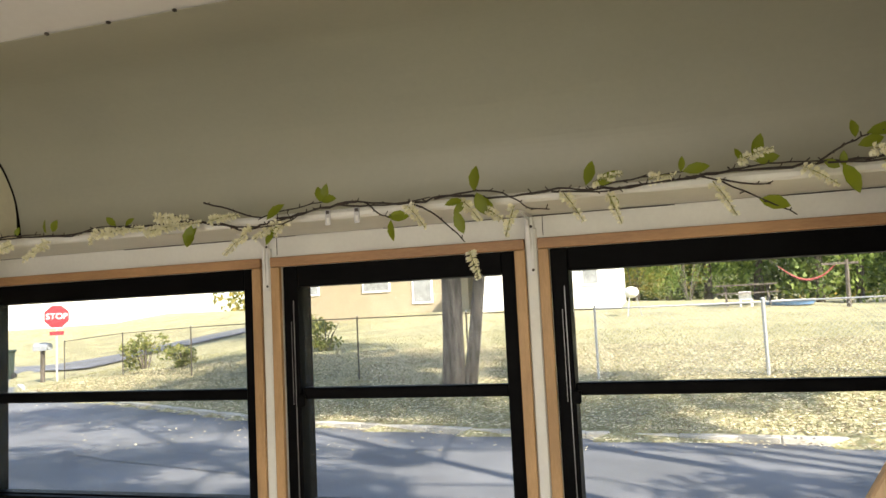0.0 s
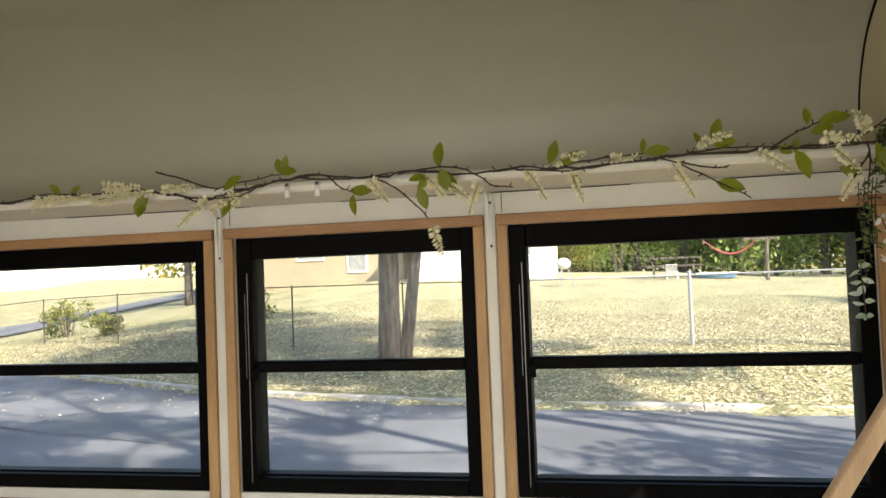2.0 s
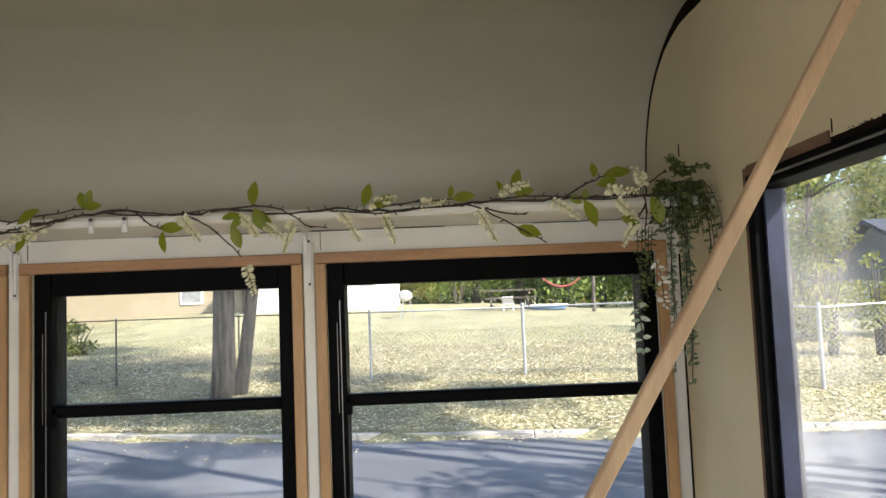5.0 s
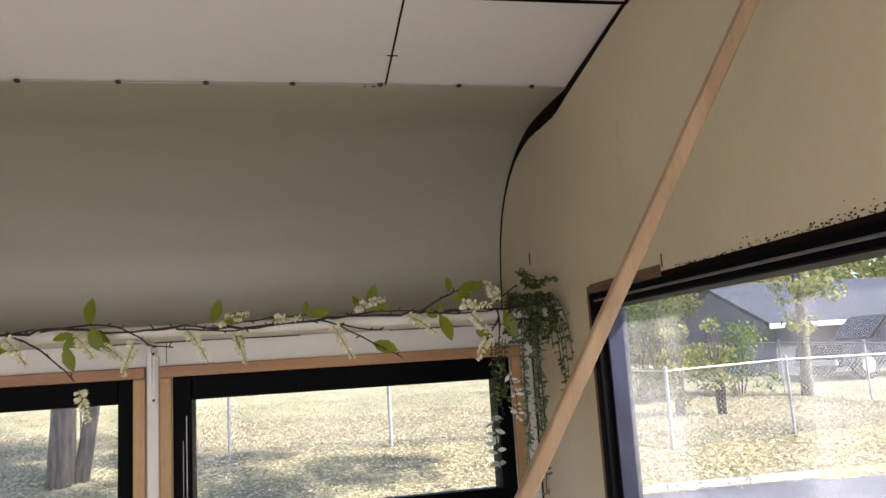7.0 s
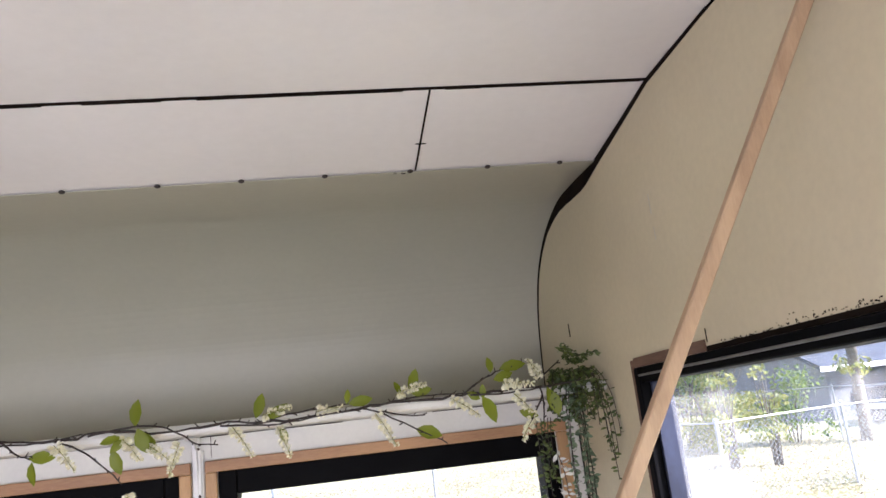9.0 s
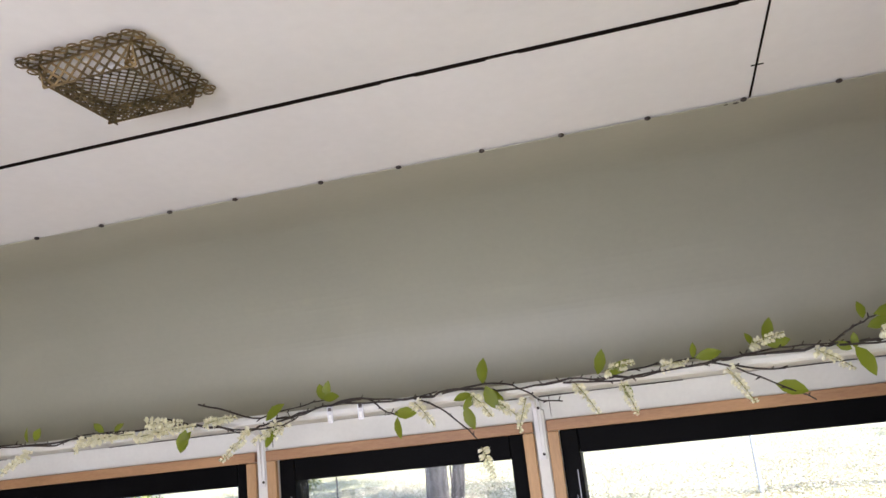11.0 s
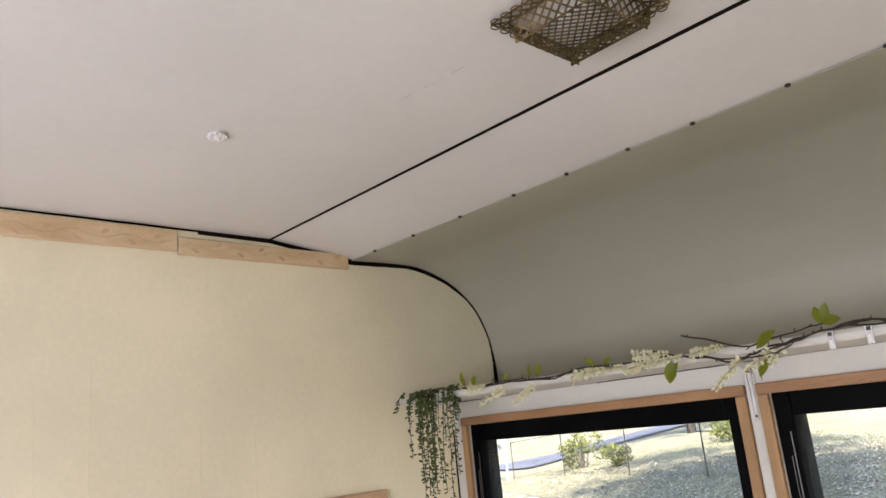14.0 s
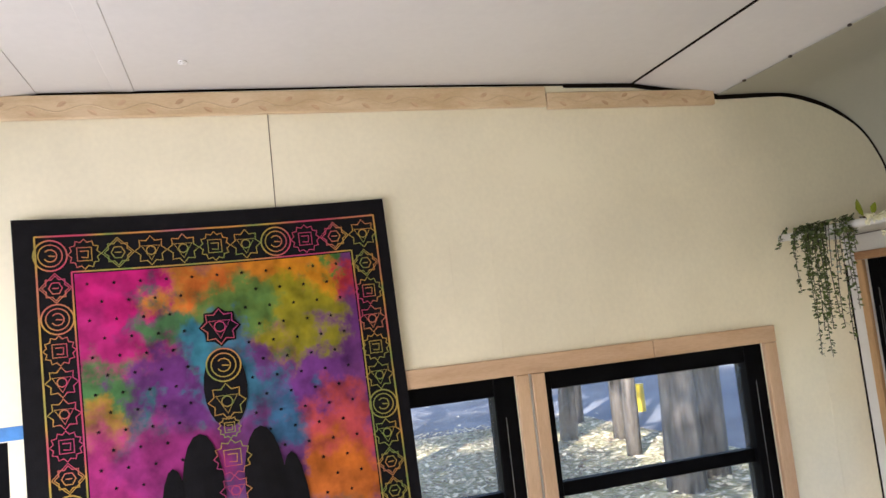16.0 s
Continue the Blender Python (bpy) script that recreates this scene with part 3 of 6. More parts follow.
def street_window(n, x0, x1):
    win = thing("window_%d" % n, "black-framed two-part bus window with dusty glass", "window", "street windows", "structure")
    a, b, zt, zb = x0 + TW, x1 - TW, ZT - TW, ZB + TW
    fl, fr, ft = 0.034, 0.030, 0.045
    part("window_frame", boxes((a, a + fl, 0.004, 0.07, zb, zt), (b - fr, b, 0.004, 0.07, zb, zt), (a + fl, b - fr, 0.006, 0.07, zt - ft, zt), (a + fl, b - fr, 0.004, 0.07, zb, zb + 0.03), bev=0.002), "black", win)
    part("rail", boxes((a + fl, b - fr, 0.014, 0.042, 1.140, 1.164), bev=0.003), "black", win)
    part("rail", boxes((a + fl, b - fr, 0.022, 0.048, 0.900, 0.924), bev=0.003), "black", win)
    # thin strips drawn in place of the pale glints along the jamb
    part("track", boxes((a + fl - 0.010, a + fl - 0.0085, 0.0015, 0.004, zb + 0.02, zt - 0.075), (a + fl - 0.016, a + fl - 0.0152, 0.0015, 0.004, 1.13, zt - 0.12)), "track", win, "thin metal strip standing in for glints along the sash track")
    g1 = part("pane", boxes((a + fl - 0.004, b - fr + 0.004, 0.026, 0.029, 1.150, zt - ft + 0.004)), "glass", win)
    g2 = part("pane", boxes((a + fl - 0.004, b - fr + 0.004, 0.034, 0.037, zb + 0.02, 1.150)), "glass", win)
    for g in (g1, g2):
        g.visible_shadow = False
    part("latch", boxes((a + fl - 0.012, a + fl + 0.010, 0.002, 0.012, 1.125, 1.150), bev=0.002), "black", win)
    # pine surround, mitred by overlap of the head
    sur = thing("window_surround", "narrow stained pine trim round a bus window", "trim", "pine surrounds", "structure")
    part("head", boxes((x0, x1, -0.014, -0.0005, ZT - TW, ZT), bev=0.0015), "trim", sur)
    part("upright", boxes((x0, x0 + TW, -0.0125, -0.0005, ZB, ZT - TW - 0.0006), bev=0.0015), "trim_v", sur)
    part("upright", boxes((x1 - TW, x1, -0.0125, -0.0005, ZB, ZT - TW - 0.0006), bev=0.0015), "trim_v", sur)
    part("sill", boxes((x0, x1, -0.02, -0.0005, ZB - 0.021, ZB - 0.0006), bev=0.0015), "trim", sur)


for n, (x0, x1) in enumerate(WINS):
    street_window(n + 1, x0, x1)

# white cover strips on the posts
for x in (-0.4895, 0.096):
    tagged(part("trim", boxes((x - 0.0115, x + 0.0115, -0.006, -0.0003, ZB, 1.470), bev=0.002), "white"), "white cover strip between two windows", "trim", kind="structure")

# ---- windows of the west wall ----


def west_window(n, y0, y1, rail):
    win = thing("window_%d" % n, "black-framed sliding window in a pine surround", "window", "west windows", "structure")
    z0, z1 = LZ
    t, f = 0.042, 0.052
    xa, xb = XL - 0.05, XL - 0.002
    part("window_frame", boxes((xa, xb, y0, y0 + 0.02, z0, z1), (xa, xb, y1 - f, y1, z0, z1), (xa, xb, y0 + 0.02, y1 - f, z1 - t, z1), (xa, xb, y0 + 0.02, y1 - f, z0, z0 + t), bev=0.002), "black", win)
    part("rail", boxes((xa + 0.01, xb - 0.012, y0 + 0.02, y1 - f, rail - 0.032, rail), bev=0.002), "black", win)
    g = part("pane", boxes((xa + 0.02, xa + 0.023, y0 + 0.016, y1 - f + 0.004, z0 + t - 0.004, z1 - t + 0.004)), "glass_hazed", win)
    g.visible_shadow = False
    # another strip put in for a glint on the jamb
    part("track", boxes((xb - 0.001, xb + 0.001, y1 - 0.030, y1 - 0.0285, z0 + 0.1, z1 - 0.09)), "track", win, "thin metal strip standing in for glints along the sash track")


for n, ((a, b), r) in enumerate(zip(LW, (0.993, 0.993, 0.993))):
    west_window(n + 4, a, b, r)
sur = thing("window_surround", "pale pine boards trimming the west windows", "trim", "pine surrounds", "structure")
x0, x1 = XL + 0.0005, XL + 0.0145
part("head", boxes((x0, x1, -1.40, -0.608, LZ[1], LZ[1] + 0.041), bev=0.0015), "pine", sur)
part("head", boxes((x0, x1, -0.6065, -0.262, LZ[1], LZ[1] + 0.041), bev=0.0015), "pine", sur)
part("upright", boxes((x0, x1 - 0.001, -0.297, -0.262, 0.5, LZ[1] - 0.0006), bev=0.0015), "pine_v", sur)
part("upright", boxes((x0, x1 - 0.001, -0.923, -0.892, 0.5, LZ[1] - 0.0006), bev=0.0015), "pine_v", sur)
part("upright", boxes((x0, x1 - 0.001, -0.961, -0.931, 0.5, LZ[1] - 0.0006), bev=0.0015), "pine_v", sur)
part("filler", boxes((x0 - 0.002, x1 - 0.008, -0.9308, -0.9232, 0.5, LZ[1] - 0.0006)), "white", sur, "white strip between two pine boards")
part("sill", boxes((x0, x1 + 0.001, -1.40, -0.262, 0.46, 0.4994), bev=0.0015), "pine", sur)
tagged(part("masking_tape", boxes((XL + 0.0006, XL + 0.0014, -2.40, -1.93, 1.249, 1.275)), "tape"), "blue masking tape along the window head", "tape")

# carved moulding along the west wall's top, two lengths
for y0, y1, z in ((-2.40, -0.8025, 1.8685), (-0.8005, -0.335, 1.862)):
    mo = thing("carved_moulding", "pale pine moulding carved with a running vine", "moulding", "carved mouldings")
    part("board", boxes((XL + 0.0006, XL + 0.0130, y0, y1, z, z + 0.049 if y0 < -1 else z + 0.040), bev=0.002), "mould", mo)
    bm, lf = bmesh.new(), bmesh.new()
    pts = [(XL + 0.0135, y, z + 0.020 + 0.007 * math.sin((y - y0) * 56)) for y in np.arange(y0 + 0.01, y1 - 0.01, 0.012)]
    tube(bm, pts, 0.0016, 4)
    for k, y in enumerate(np.arange(y0 + 0.03, y1 - 0.02, 0.056)):
        s = 1 if k % 2 else -1
        leaf(lf, (XL + 0.0138, y, z + 0.020 + s * 0.004), (0, 0.8, 0.45 * s), (1, 0, 0), 0.022, 0.010, 0.05)
    part("vine", bm, "mould", mo)
    part("carved_leaf", lf, "pine", mo, "row of small carved leaves")

# panel joints of the west wall
for y, z0, z1, w in ((-1.455, 1.60, 1.869, 0.0016), (-0.115, 0.60, 1.42, 0.0013), (-1.08, 1.30, 1.56, 0.0008), (-0.98, 1.29, 1.62, 0.0009), (-0.75, 1.29, 1.50, 0.0008), (-0.62, 1.29, 1.47, 0.0007)):
    tagged(part("trim", boxes((XL - 0.001, XL + 0.0007, y - w / 2, y + w / 2, z0, z1)), "cream" if w < 0.0015 else "rust"), "fine joint between two wall panels", "panel joint", kind="structure")

# dark corner joints where the end walls meet the window wall
for x, sg in ((XL, 1), (XR, -1)):
    tagged(part("trim", boxes((x - sg * 0.002, x + sg * 0.003, -0.0035, -0.0002, 0.5, 1.42)), "dark"), "dark open joint in the wall corner", "joint", kind="structure")

# ---- east window ----
win = thing("window_7", "wide black-framed window with raw edges and a hazed pane", "window", "", "structure")
ya, yb = RW
z0, z1 = RZ
part("window_frame", boxes((XR - 0.006, XR + 0.046, yb - 0.020, yb, z0, z1), (XR - 0.006, XR + 0.046, ya, ya + 0.03, z0, z1), (XR - 0.004, XR + 0.046, ya + 0.03, yb - 0.020, z1 - 0.024, z1), (XR - 0.004, XR + 0.046, ya + 0.03, yb - 0.020, z0, z0 + 0.03), bev=0.002), "black", win)
part("jamb", boxes((XR + 0.010, XR + 0.044, yb - 0.0275, yb - 0.0205, z0 + 0.03, z1 - 0.0245), bev=0.001), "jamb", win, "blue-grey metal jamb")
part("bead", boxes((XR - 0.0085, XR - 0.0045, ya + 0.03, yb - 0.022, z1 - 0.0145, z1 - 0.0110), bev=0.001), "track", win, "pale metal bead along the head")
part("plywood_edge", boxes((XR - 0.0035, XR - 0.0004, yb + 0.0005, yb + 0.0135, z0, z1 + 0.013), (XR - 0.0035, XR - 0.0004, -0.588, yb - 0.0002, z1 + 0.0005, z1 + 0.016)), "rust", win, "broken brown plywood edge")
g = part("pane", boxes((XR + 0.036, XR + 0.039, ya + 0.02, yb - 0.020, z0 + 0.02, z1 - 0.018)), "glass_hazed", win)
g.visible_shadow = False
# chipped paint along the head
bm = bmesh.new()
for i in range(230):
    y = random.uniform(-1.25, -0.62) if i % 3 else random.uniform(-1.25, -0.8)
    w, h = random.uniform(0.0004, 0.0026), random.uniform(0.0005, 0.0020)
    z = z1 + 0.007 + abs(random.gauss(0, 0.0055)) * (0.3 if y > -0.75 else 1.0)
    box(bm, XR - 0.0009, XR - 0.0002, y - w / 2, y + w / 2, z - h / 2, z + h / 2)
box(bm, XR - 0.0009, XR - 0.0002, -1.7, -0.589, z1 + 0.0003, z1 + 0.007)
box(bm, XR - 0.0009, XR - 0.0002, -0.594, -0.592, z1 + 0.012, z1 + 0.030)
part("chipped_paint", bm, "dark", win, "dark chips where paint has broken off")
tagged(part("nail_hole", boxes((XR - 0.0012, XR - 0.0002, -0.036, -0.032, 1.612, 1.632), (XR - 0.0012, XR - 0.0002, -0.0355, -0.0325, 1.630, 1.638)), "dark"), "small dark tear in the wall paint", "hole")
for y, z, h in ((-0.50, 1.75, 0.03), (-0.50, 1.705, 0.02)):
    tagged(part("trim", boxes((XR - 0.0008, XR - 0.0002, y - 0.0004, y + 0.0004, z - h / 2, z + h / 2)), "pencil"), "fine pencil tick on the wall", "mark", kind="structure")

# ---- ceiling details ----


def dome_mesh(r, h):
    bm = bmesh.new()
    bmesh.ops.create_uvsphere(bm, u_segments=10, v_segments=6, radius=r)
    bmesh.ops.transform(bm, verts=bm.verts[:], matrix=Matrix.Diagonal((1, 1, h / r, 1)))
    return bm


first = None
for x in (0.78, 0.65, 0.515, 0.371, 0.235, 0.103, -0.042, -0.185, -0.351, -0.484, -0.63, -0.774, -0.943, -1.112, -1.270):
    m = pose(x, -0.3185, 1.8893)
    if not first:
        first = part("screw", dome_mesh(0.0052, 0.003), "screw", None, "", True)
        first.matrix_basis = m
        tagged(first, "small dark dome-headed screw in the ceiling seam", "screw", "ceiling screws")
    else:
        copy_thing(first, m)
tagged(part("seam_nick", boxes((0.50, 0.508, -0.3145, -0.311, 1.888, 1.8915), (0.487, 0.492, -0.3145, -0.311, 1.8885, 1.8915), (0.517, 0.534, -0.406, -0.404, 1.9030, 1.9045)), "dark"), "dark nicks beside the panel joint", "nick", kind="stuff")


def rosette(x, y, r, z):
    ob = thing("rosette", "small white flower-shaped ceiling button", "rosette", "ceiling rosettes", at=(x, y, z))
    bm = bmesh.new()
    bmesh.ops.create_cone(bm, cap_ends=True, segments=24, radius1=r * 0.62, radius2=r * 0.9, depth=0.004, matrix=Matrix.Translation((0, 0, -0.002)))
    part("disc", bm, "plaster", ob, smooth=True)
    bm = bmesh.new()
    for k in range(10):
        a = 2 * math.pi * k / 10
        bmesh.ops.create_uvsphere(bm, u_segments=8, v_segments=5, radius=r * 0.27, matrix=Matrix.Translation((math.cos(a) * r * 0.72, math.sin(a) * r * 0.72, -0.004)) @ Matrix.Diagonal((1, 1, 0.45, 1)))
    part("petal_ring", bm, "plaster", ob, smooth=True)
    bm = dome_mesh(r * 0.32, r * 0.22)
    bmesh.ops.translate(bm, verts=bm.verts[:], vec=(0, 0, -0.005))
    part("boss", bm, "plaster", ob, smooth=True)


rosette(-0.848, -1.341, 0.0175, 1.9275)
rosette(-0.855, -0.949, 0.0175, 1.9262)
rosette(-0.267, -0.935, 0.018, 1.9262)
rosette(-1.216, -1.614, 0.010, 1.9280)
bm = boxes((XL, XR, -1.760, -1.720, 1.9250, 1.9295), bev=0.0012)
tagged(part("ceiling_batten", bm, "ceil"), "flat white batten across the ceiling panels", "batten", kind="structure")
bm = bmesh.new()
for i in range(14):
    t = random.random()
    x, y = -0.590 + 0.135 * t, -0.765 + 0.012 * t
    l = random.uniform(0.004, 0.012)
    box(bm, x - l / 2, x + l / 2, y - 0.0004, y + 0.0004, 1.9262, 1.9270)
tagged(part("pencil_mark", bm, "pencil"), "broken pencil line on the white ceiling", "mark", kind="stuff")

# pierced brass tray


def lattice_plate(bm, o, u, v, nu, nv, th, holes=0.34):
    """A pierced sheet: crossing diagonal bars with small rings, from corner o along u and v."""
    o, u, v = Vector(o), Vector(u), Vector(v)
    n = u.cross(v).normalized()

    def bar(a, b, w):
        d = (b - a)
        if d.length < 1e-4:
            return
        s = d.normalized().cross(n) * w
        k = n * th
        q = [bm.verts.new(p) for p in (a - s, b - s, b + s, a + s, a - s + k, b - s + k, b + s + k, a + s + k)]
        for f in ((0, 1, 2, 3), (7, 6, 5, 4), (0, 4, 5, 1), (2, 6, 7, 3)):
            bm.faces.new([q[i] for i in f])
    cw = u.length / nu
    w = cw * 0.085
    for i in range(nu):
        for j in range(nv):
            a = o + u * (i / nu) + v * (j / nv)
            du, dv = u / nu, v / nv
            bar(a, a + du + dv, w)
            bar(a + du, a + dv, w)
            c = a + (du + dv) / 2
            bar(c - du * 0.16, c + du * 0.16, w * 1.6)
            bar(c - dv * 0.16, c + dv * 0.16, w * 1.6)
    for a, b in ((o, o + u), (o + u, o + u + v), (o + u + v, o + v), (o + v, o)):
        bar(a, b, w * 0.8)


VX0, VX1, VY0, VY1, VZ = -0.353, -0.192, -0.809, -0.645, 1.9205
vent = thing("ceiling_vent", "pierced antique brass tray screwed to the white ceiling", "vent cover")
fl = 0.017
ix0, ix1, iy0, iy1, iz = VX0 + fl, VX1 - fl, VY0 + fl, VY1 - fl, 1.894
bx0, bx1, by0, by1 = ix0 + 0.008, ix1 - 0.008, iy0 + 0.008, iy1 - 0.008
bm = bmesh.new()
lattice_plate(bm, (VX0, VY0, VZ), (VX1 - VX0, 0, 0), (0, fl, 0), 9, 1, 0.0012)
lattice_plate(bm, (VX0, iy1, VZ), (VX1 - VX0, 0, 0), (0, fl, 0), 9, 1, 0.0012)
lattice_plate(bm, (VX0, iy0, VZ), (fl, 0, 0), (0, iy1 - iy0, 0), 1, 7, 0.0012)
lattice_plate(bm, (ix1, iy0, VZ), (fl, 0, 0), (0, iy1 - iy0, 0), 1, 7, 0.0012)
part("flange", bm, "brass", vent)
for name, p, u, v in (("side", (ix0, iy0, VZ), (ix1 - ix0, 0, 0), (0, 0.008, iz - VZ)), ("side", (ix0, iy1, VZ), (ix1 - ix0, 0, 0), (0, -0.008, iz - VZ)),
                      ("side", (ix0, iy0, VZ), (0, iy1 - iy0, 0), (0.008, 0, iz - VZ)), ("side", (ix1, iy0, VZ), (0, iy1 - iy0, 0), (-0.008, 0, iz - VZ))):
    bm = bmesh.new()
    lattice_plate(bm, p, u, v, 8, 2, 0.001)
    part(name, bm, "brass", vent)
bm = bmesh.new()
lattice_plate(bm, (bx0, by0, iz), (bx1 - bx0, 0, 0), (0, by1 - by0, 0), 9, 9, 0.001)
part("bottom", bm, "brass", vent)
bm = bmesh.new()
for k in range(9):
    for x, y in ((VX0 + (k + 0.5) * (VX1 - VX0) / 9, VY0), (VX0 + (k + 0.5) * (VX1 - VX0) / 9, VY1), (VX0, VY0 + (k + 0.5) * (VY1 - VY0) / 9), (VX1, VY0 + (k + 0.5) * (VY1 - VY0) / 9)):
        ring = [(x + 0.0068 * math.cos(a), y + 0.0068 * math.sin(a), VZ) for a in np.linspace(0, 2 * math.pi, 11)]
        tube(bm, ring, 0.0012, 4)
part("scalloped_edge", bm, "brass", vent)
part("lamp_glass", boxes((ix0 + 0.04, ix1 - 0.04, iy0 + 0.04, iy1 - 0.04, 1.902, 1.9275), bev=0.006), "plaster", vent, "pale block inside the tray")

# ---- leaning stick ----
a, b = Vector((-0.178, -0.735, 0.006)), Vector((0.8368, -0.942, 1.836))
bm = bmesh.new()
d = (b - a)
q = d.to_track_quat("Z", "Y").to_matrix().to_4x4()
box(bm, -0.0064, 0.0064, -0.0064, 0.0064, 0, d.length, bev=0.0015)
bmesh.ops.transform(bm, verts=bm.verts[:], matrix=Matrix.Translation(a) @ q @ Matrix.Rotation(radians(8), 4, "Z"))
stick = thing("wooden_stick", "long square raw pine stick leaning on the end wall", "stick")
part("shaft", bm, "stick", stick)

# ---- shelf brackets and clips on the window wall ----


def bracket(x, y, z, group="white shelf brackets"):
    ob = thing("shelf_bracket", "white enamelled steel bracket carrying the shelf", "bracket", group, at=(x, y, z))
    out = [(0.0, -0.001), (-0.105, -0.001), (-0.105, -0.004), (-0.030, -0.009), (-0.012, -0.022), (-0.007, -0.08), (-0.003, -0.118), (0.0, -0.118)]
    part("web", prism(out, 0, -0.0016, 0.0016), "bracket", ob)
    part("upright", boxes((-0.0078, 0.0078, -0.0028, -0.0006, -0.118, -0.003), bev=0.001), "bracket", ob)
    part("arm", boxes((-0.0078, 0.0078, -0.108, -0.0006, -0.0028, -0.0006), bev=0.001), "bracket", ob)
    for zz in (-0.022, -0.108):
        bm = dome_mesh(0.0028, 0.0016)
        bmesh.ops.transform(bm, verts=bm.verts[:], matrix=Matrix.Translation((0.004, -0.0032, zz)) @ Matrix.Rotation(radians(90), 4, "X"))
        part("screw_head", bm, "screw", ob)


bracket(0.094, -0.0062, SHZ)
bracket(-0.4905, -0.0062, SHZ)
bracket(-1.350, -0.0006, SHZ)
for x in (-0.247, -0.189):
    ob = thing("mounting_clip", "small zinc mounting clip with a screw hole", "clip", "mounting clips", at=(x, SHY + 0.0025, 1.484))
    part("plate", boxes((-0.0055, 0.0055, -0.0045, -0.0032, 0, 0.029), bev=0.0005), "zinc", ob)
    part("slot", boxes((-0.0025, 0.0025, -0.0052, -0.0046, 0.004, 0.014)), "white", ob)
    part("screw_head", boxes((-0.003, 0.003, -0.0058, -0.0046, 0.021, 0.027)), "screw", ob)

# ---- blossom garland along the shelf edge ----
GY = SHY - 0.026


def twig_spurs(bm, pts, step=3, size=0.008):
    for i in range(1, len(pts) - 1, step):
        p = Vector(pts[i])
        d = Vector((random.uniform(-1, 1), random.uniform(-0.8, 0.2), random.uniform(-0.5, 1))).normalized() * random.uniform(0.4, 1.0) * size
        tube(bm, [p, p + d], [0.0013, 0.0009], 4)


def sway(pts, amp):
    return [Vector(p) + Vector((0, random.uniform(-amp, amp), random.uniform(-amp, amp))) for p in pts]


garland = thing("garland", "artificial twig garland with green leaves and cream blossom", "garland")
MAIN = [(-1.089, 1.51), (-0.928, 1.508), (-0.801, 1.508), (-0.666, 1.513), (-0.5, 1.507), (-0.405, 1.485), (-0.353, 1.497), (-0.28, 1.508), (-0.198, 1.518),
        (-0.078, 1.508), (-0.008, 1.513), (0.107, 1.503), (0.184, 1.508), (0.277, 1.502), (0.397, 1.509), (0.487, 1.51), (0.575, 1.512), (0.662, 1.512),
        (0.744, 1.513), (0.79, 1.517)]
line = sway(smooth_line([(x, GY, z) for x, z in MAIN], 5), 0.0028)
bm = tube(bmesh.new(), line, [0.0020 + 0.0005 * math.sin(i) for i in range(len(line))], 5)
twig_spurs(bm, line, 2, 0.011)
part("stem", bm, "bark_in", garland)
SPRIGS = [
    [(-0.493, 1.544), (-0.441, 1.529), (-0.383, 1.507), (-0.326, 1.515), (-0.279, 1.52), (-0.233, 1.527)],
    [(-0.353, 1.495), (-0.293, 1.502), (-0.242, 1.513), (-0.174, 1.517)],
    [(-0.157, 1.515), (-0.144, 1.502), (-0.128, 1.49), (-0.106, 1.483)],
    [(-0.078, 1.506), (-0.043, 1.492), (-0.009, 1.465), (0.022, 1.431)],
    [(-0.03, 1.51), (0.029, 1.517), (0.08, 1.513), (0.114, 1.495), (0.135, 1.48), (0.168, 1.476)],
    [(0.224, 1.502), (0.275, 1.51), (0.334, 1.515), (0.402, 1.517)],
    [(0.385, 1.507), (0.423, 1.502), (0.485, 1.467), (0.54, 1.436)],
    [(0.431, 1.5), (0.478, 1.488), (0.507, 1.486)],
    [(0.575, 1.511), (0.601, 1.529), (0.629, 1.541), (0.66, 1.552), (0.691, 1.554)],
    [(0.689, 1.514), (0.723, 1.532), (0.751, 1.554)],
    [(0.713, 1.514), (0.716, 1.485), (0.712, 1.453)],
    [(0.712, 1.493), (0.698, 1.472), (0.683, 1.451)],
    [(-0.852, 1.508), (-0.793, 1.502), (-0.725, 1.515), (-0.64, 1.508)],
    [(-0.598, 1.513), (-0.556, 1.524), (-0.496, 1.504)],
    [(-0.462, 1.502), (-0.403, 1.49), (-0.335, 1.488), (-0.293, 1.5)],
    [(0.173, 1.505), (0.232, 1.498), (0.3, 1.499), (0.368, 1.507)],
    [(0.419, 1.508), (0.469, 1.515), (0.52, 1.517), (0.588, 1.513)],
    [(0.588, 1.51), (0.656, 1.507), (0.723, 1.511)],
    [(-0.208, 1.515), (-0.123, 1.508), (-0.039, 1.515)],
    [(-1.021, 1.51), (-0.962, 1.515), (-0.878, 1.512)],
]
for s in SPRIGS:
    dy = random.uniform(-0.012, -0.002)
    pts = sway(smooth_line([(x, GY + dy, z) for x, z in s], 4), 0.0012)
    bm = tube(bmesh.new(), pts, [0.0018 - 0.0008 * i / len(pts) for i in range(len(pts))], 5)
    twig_spurs(bm, pts, 2, 0.010)
    part("twig", bm, "bark_in", garland)
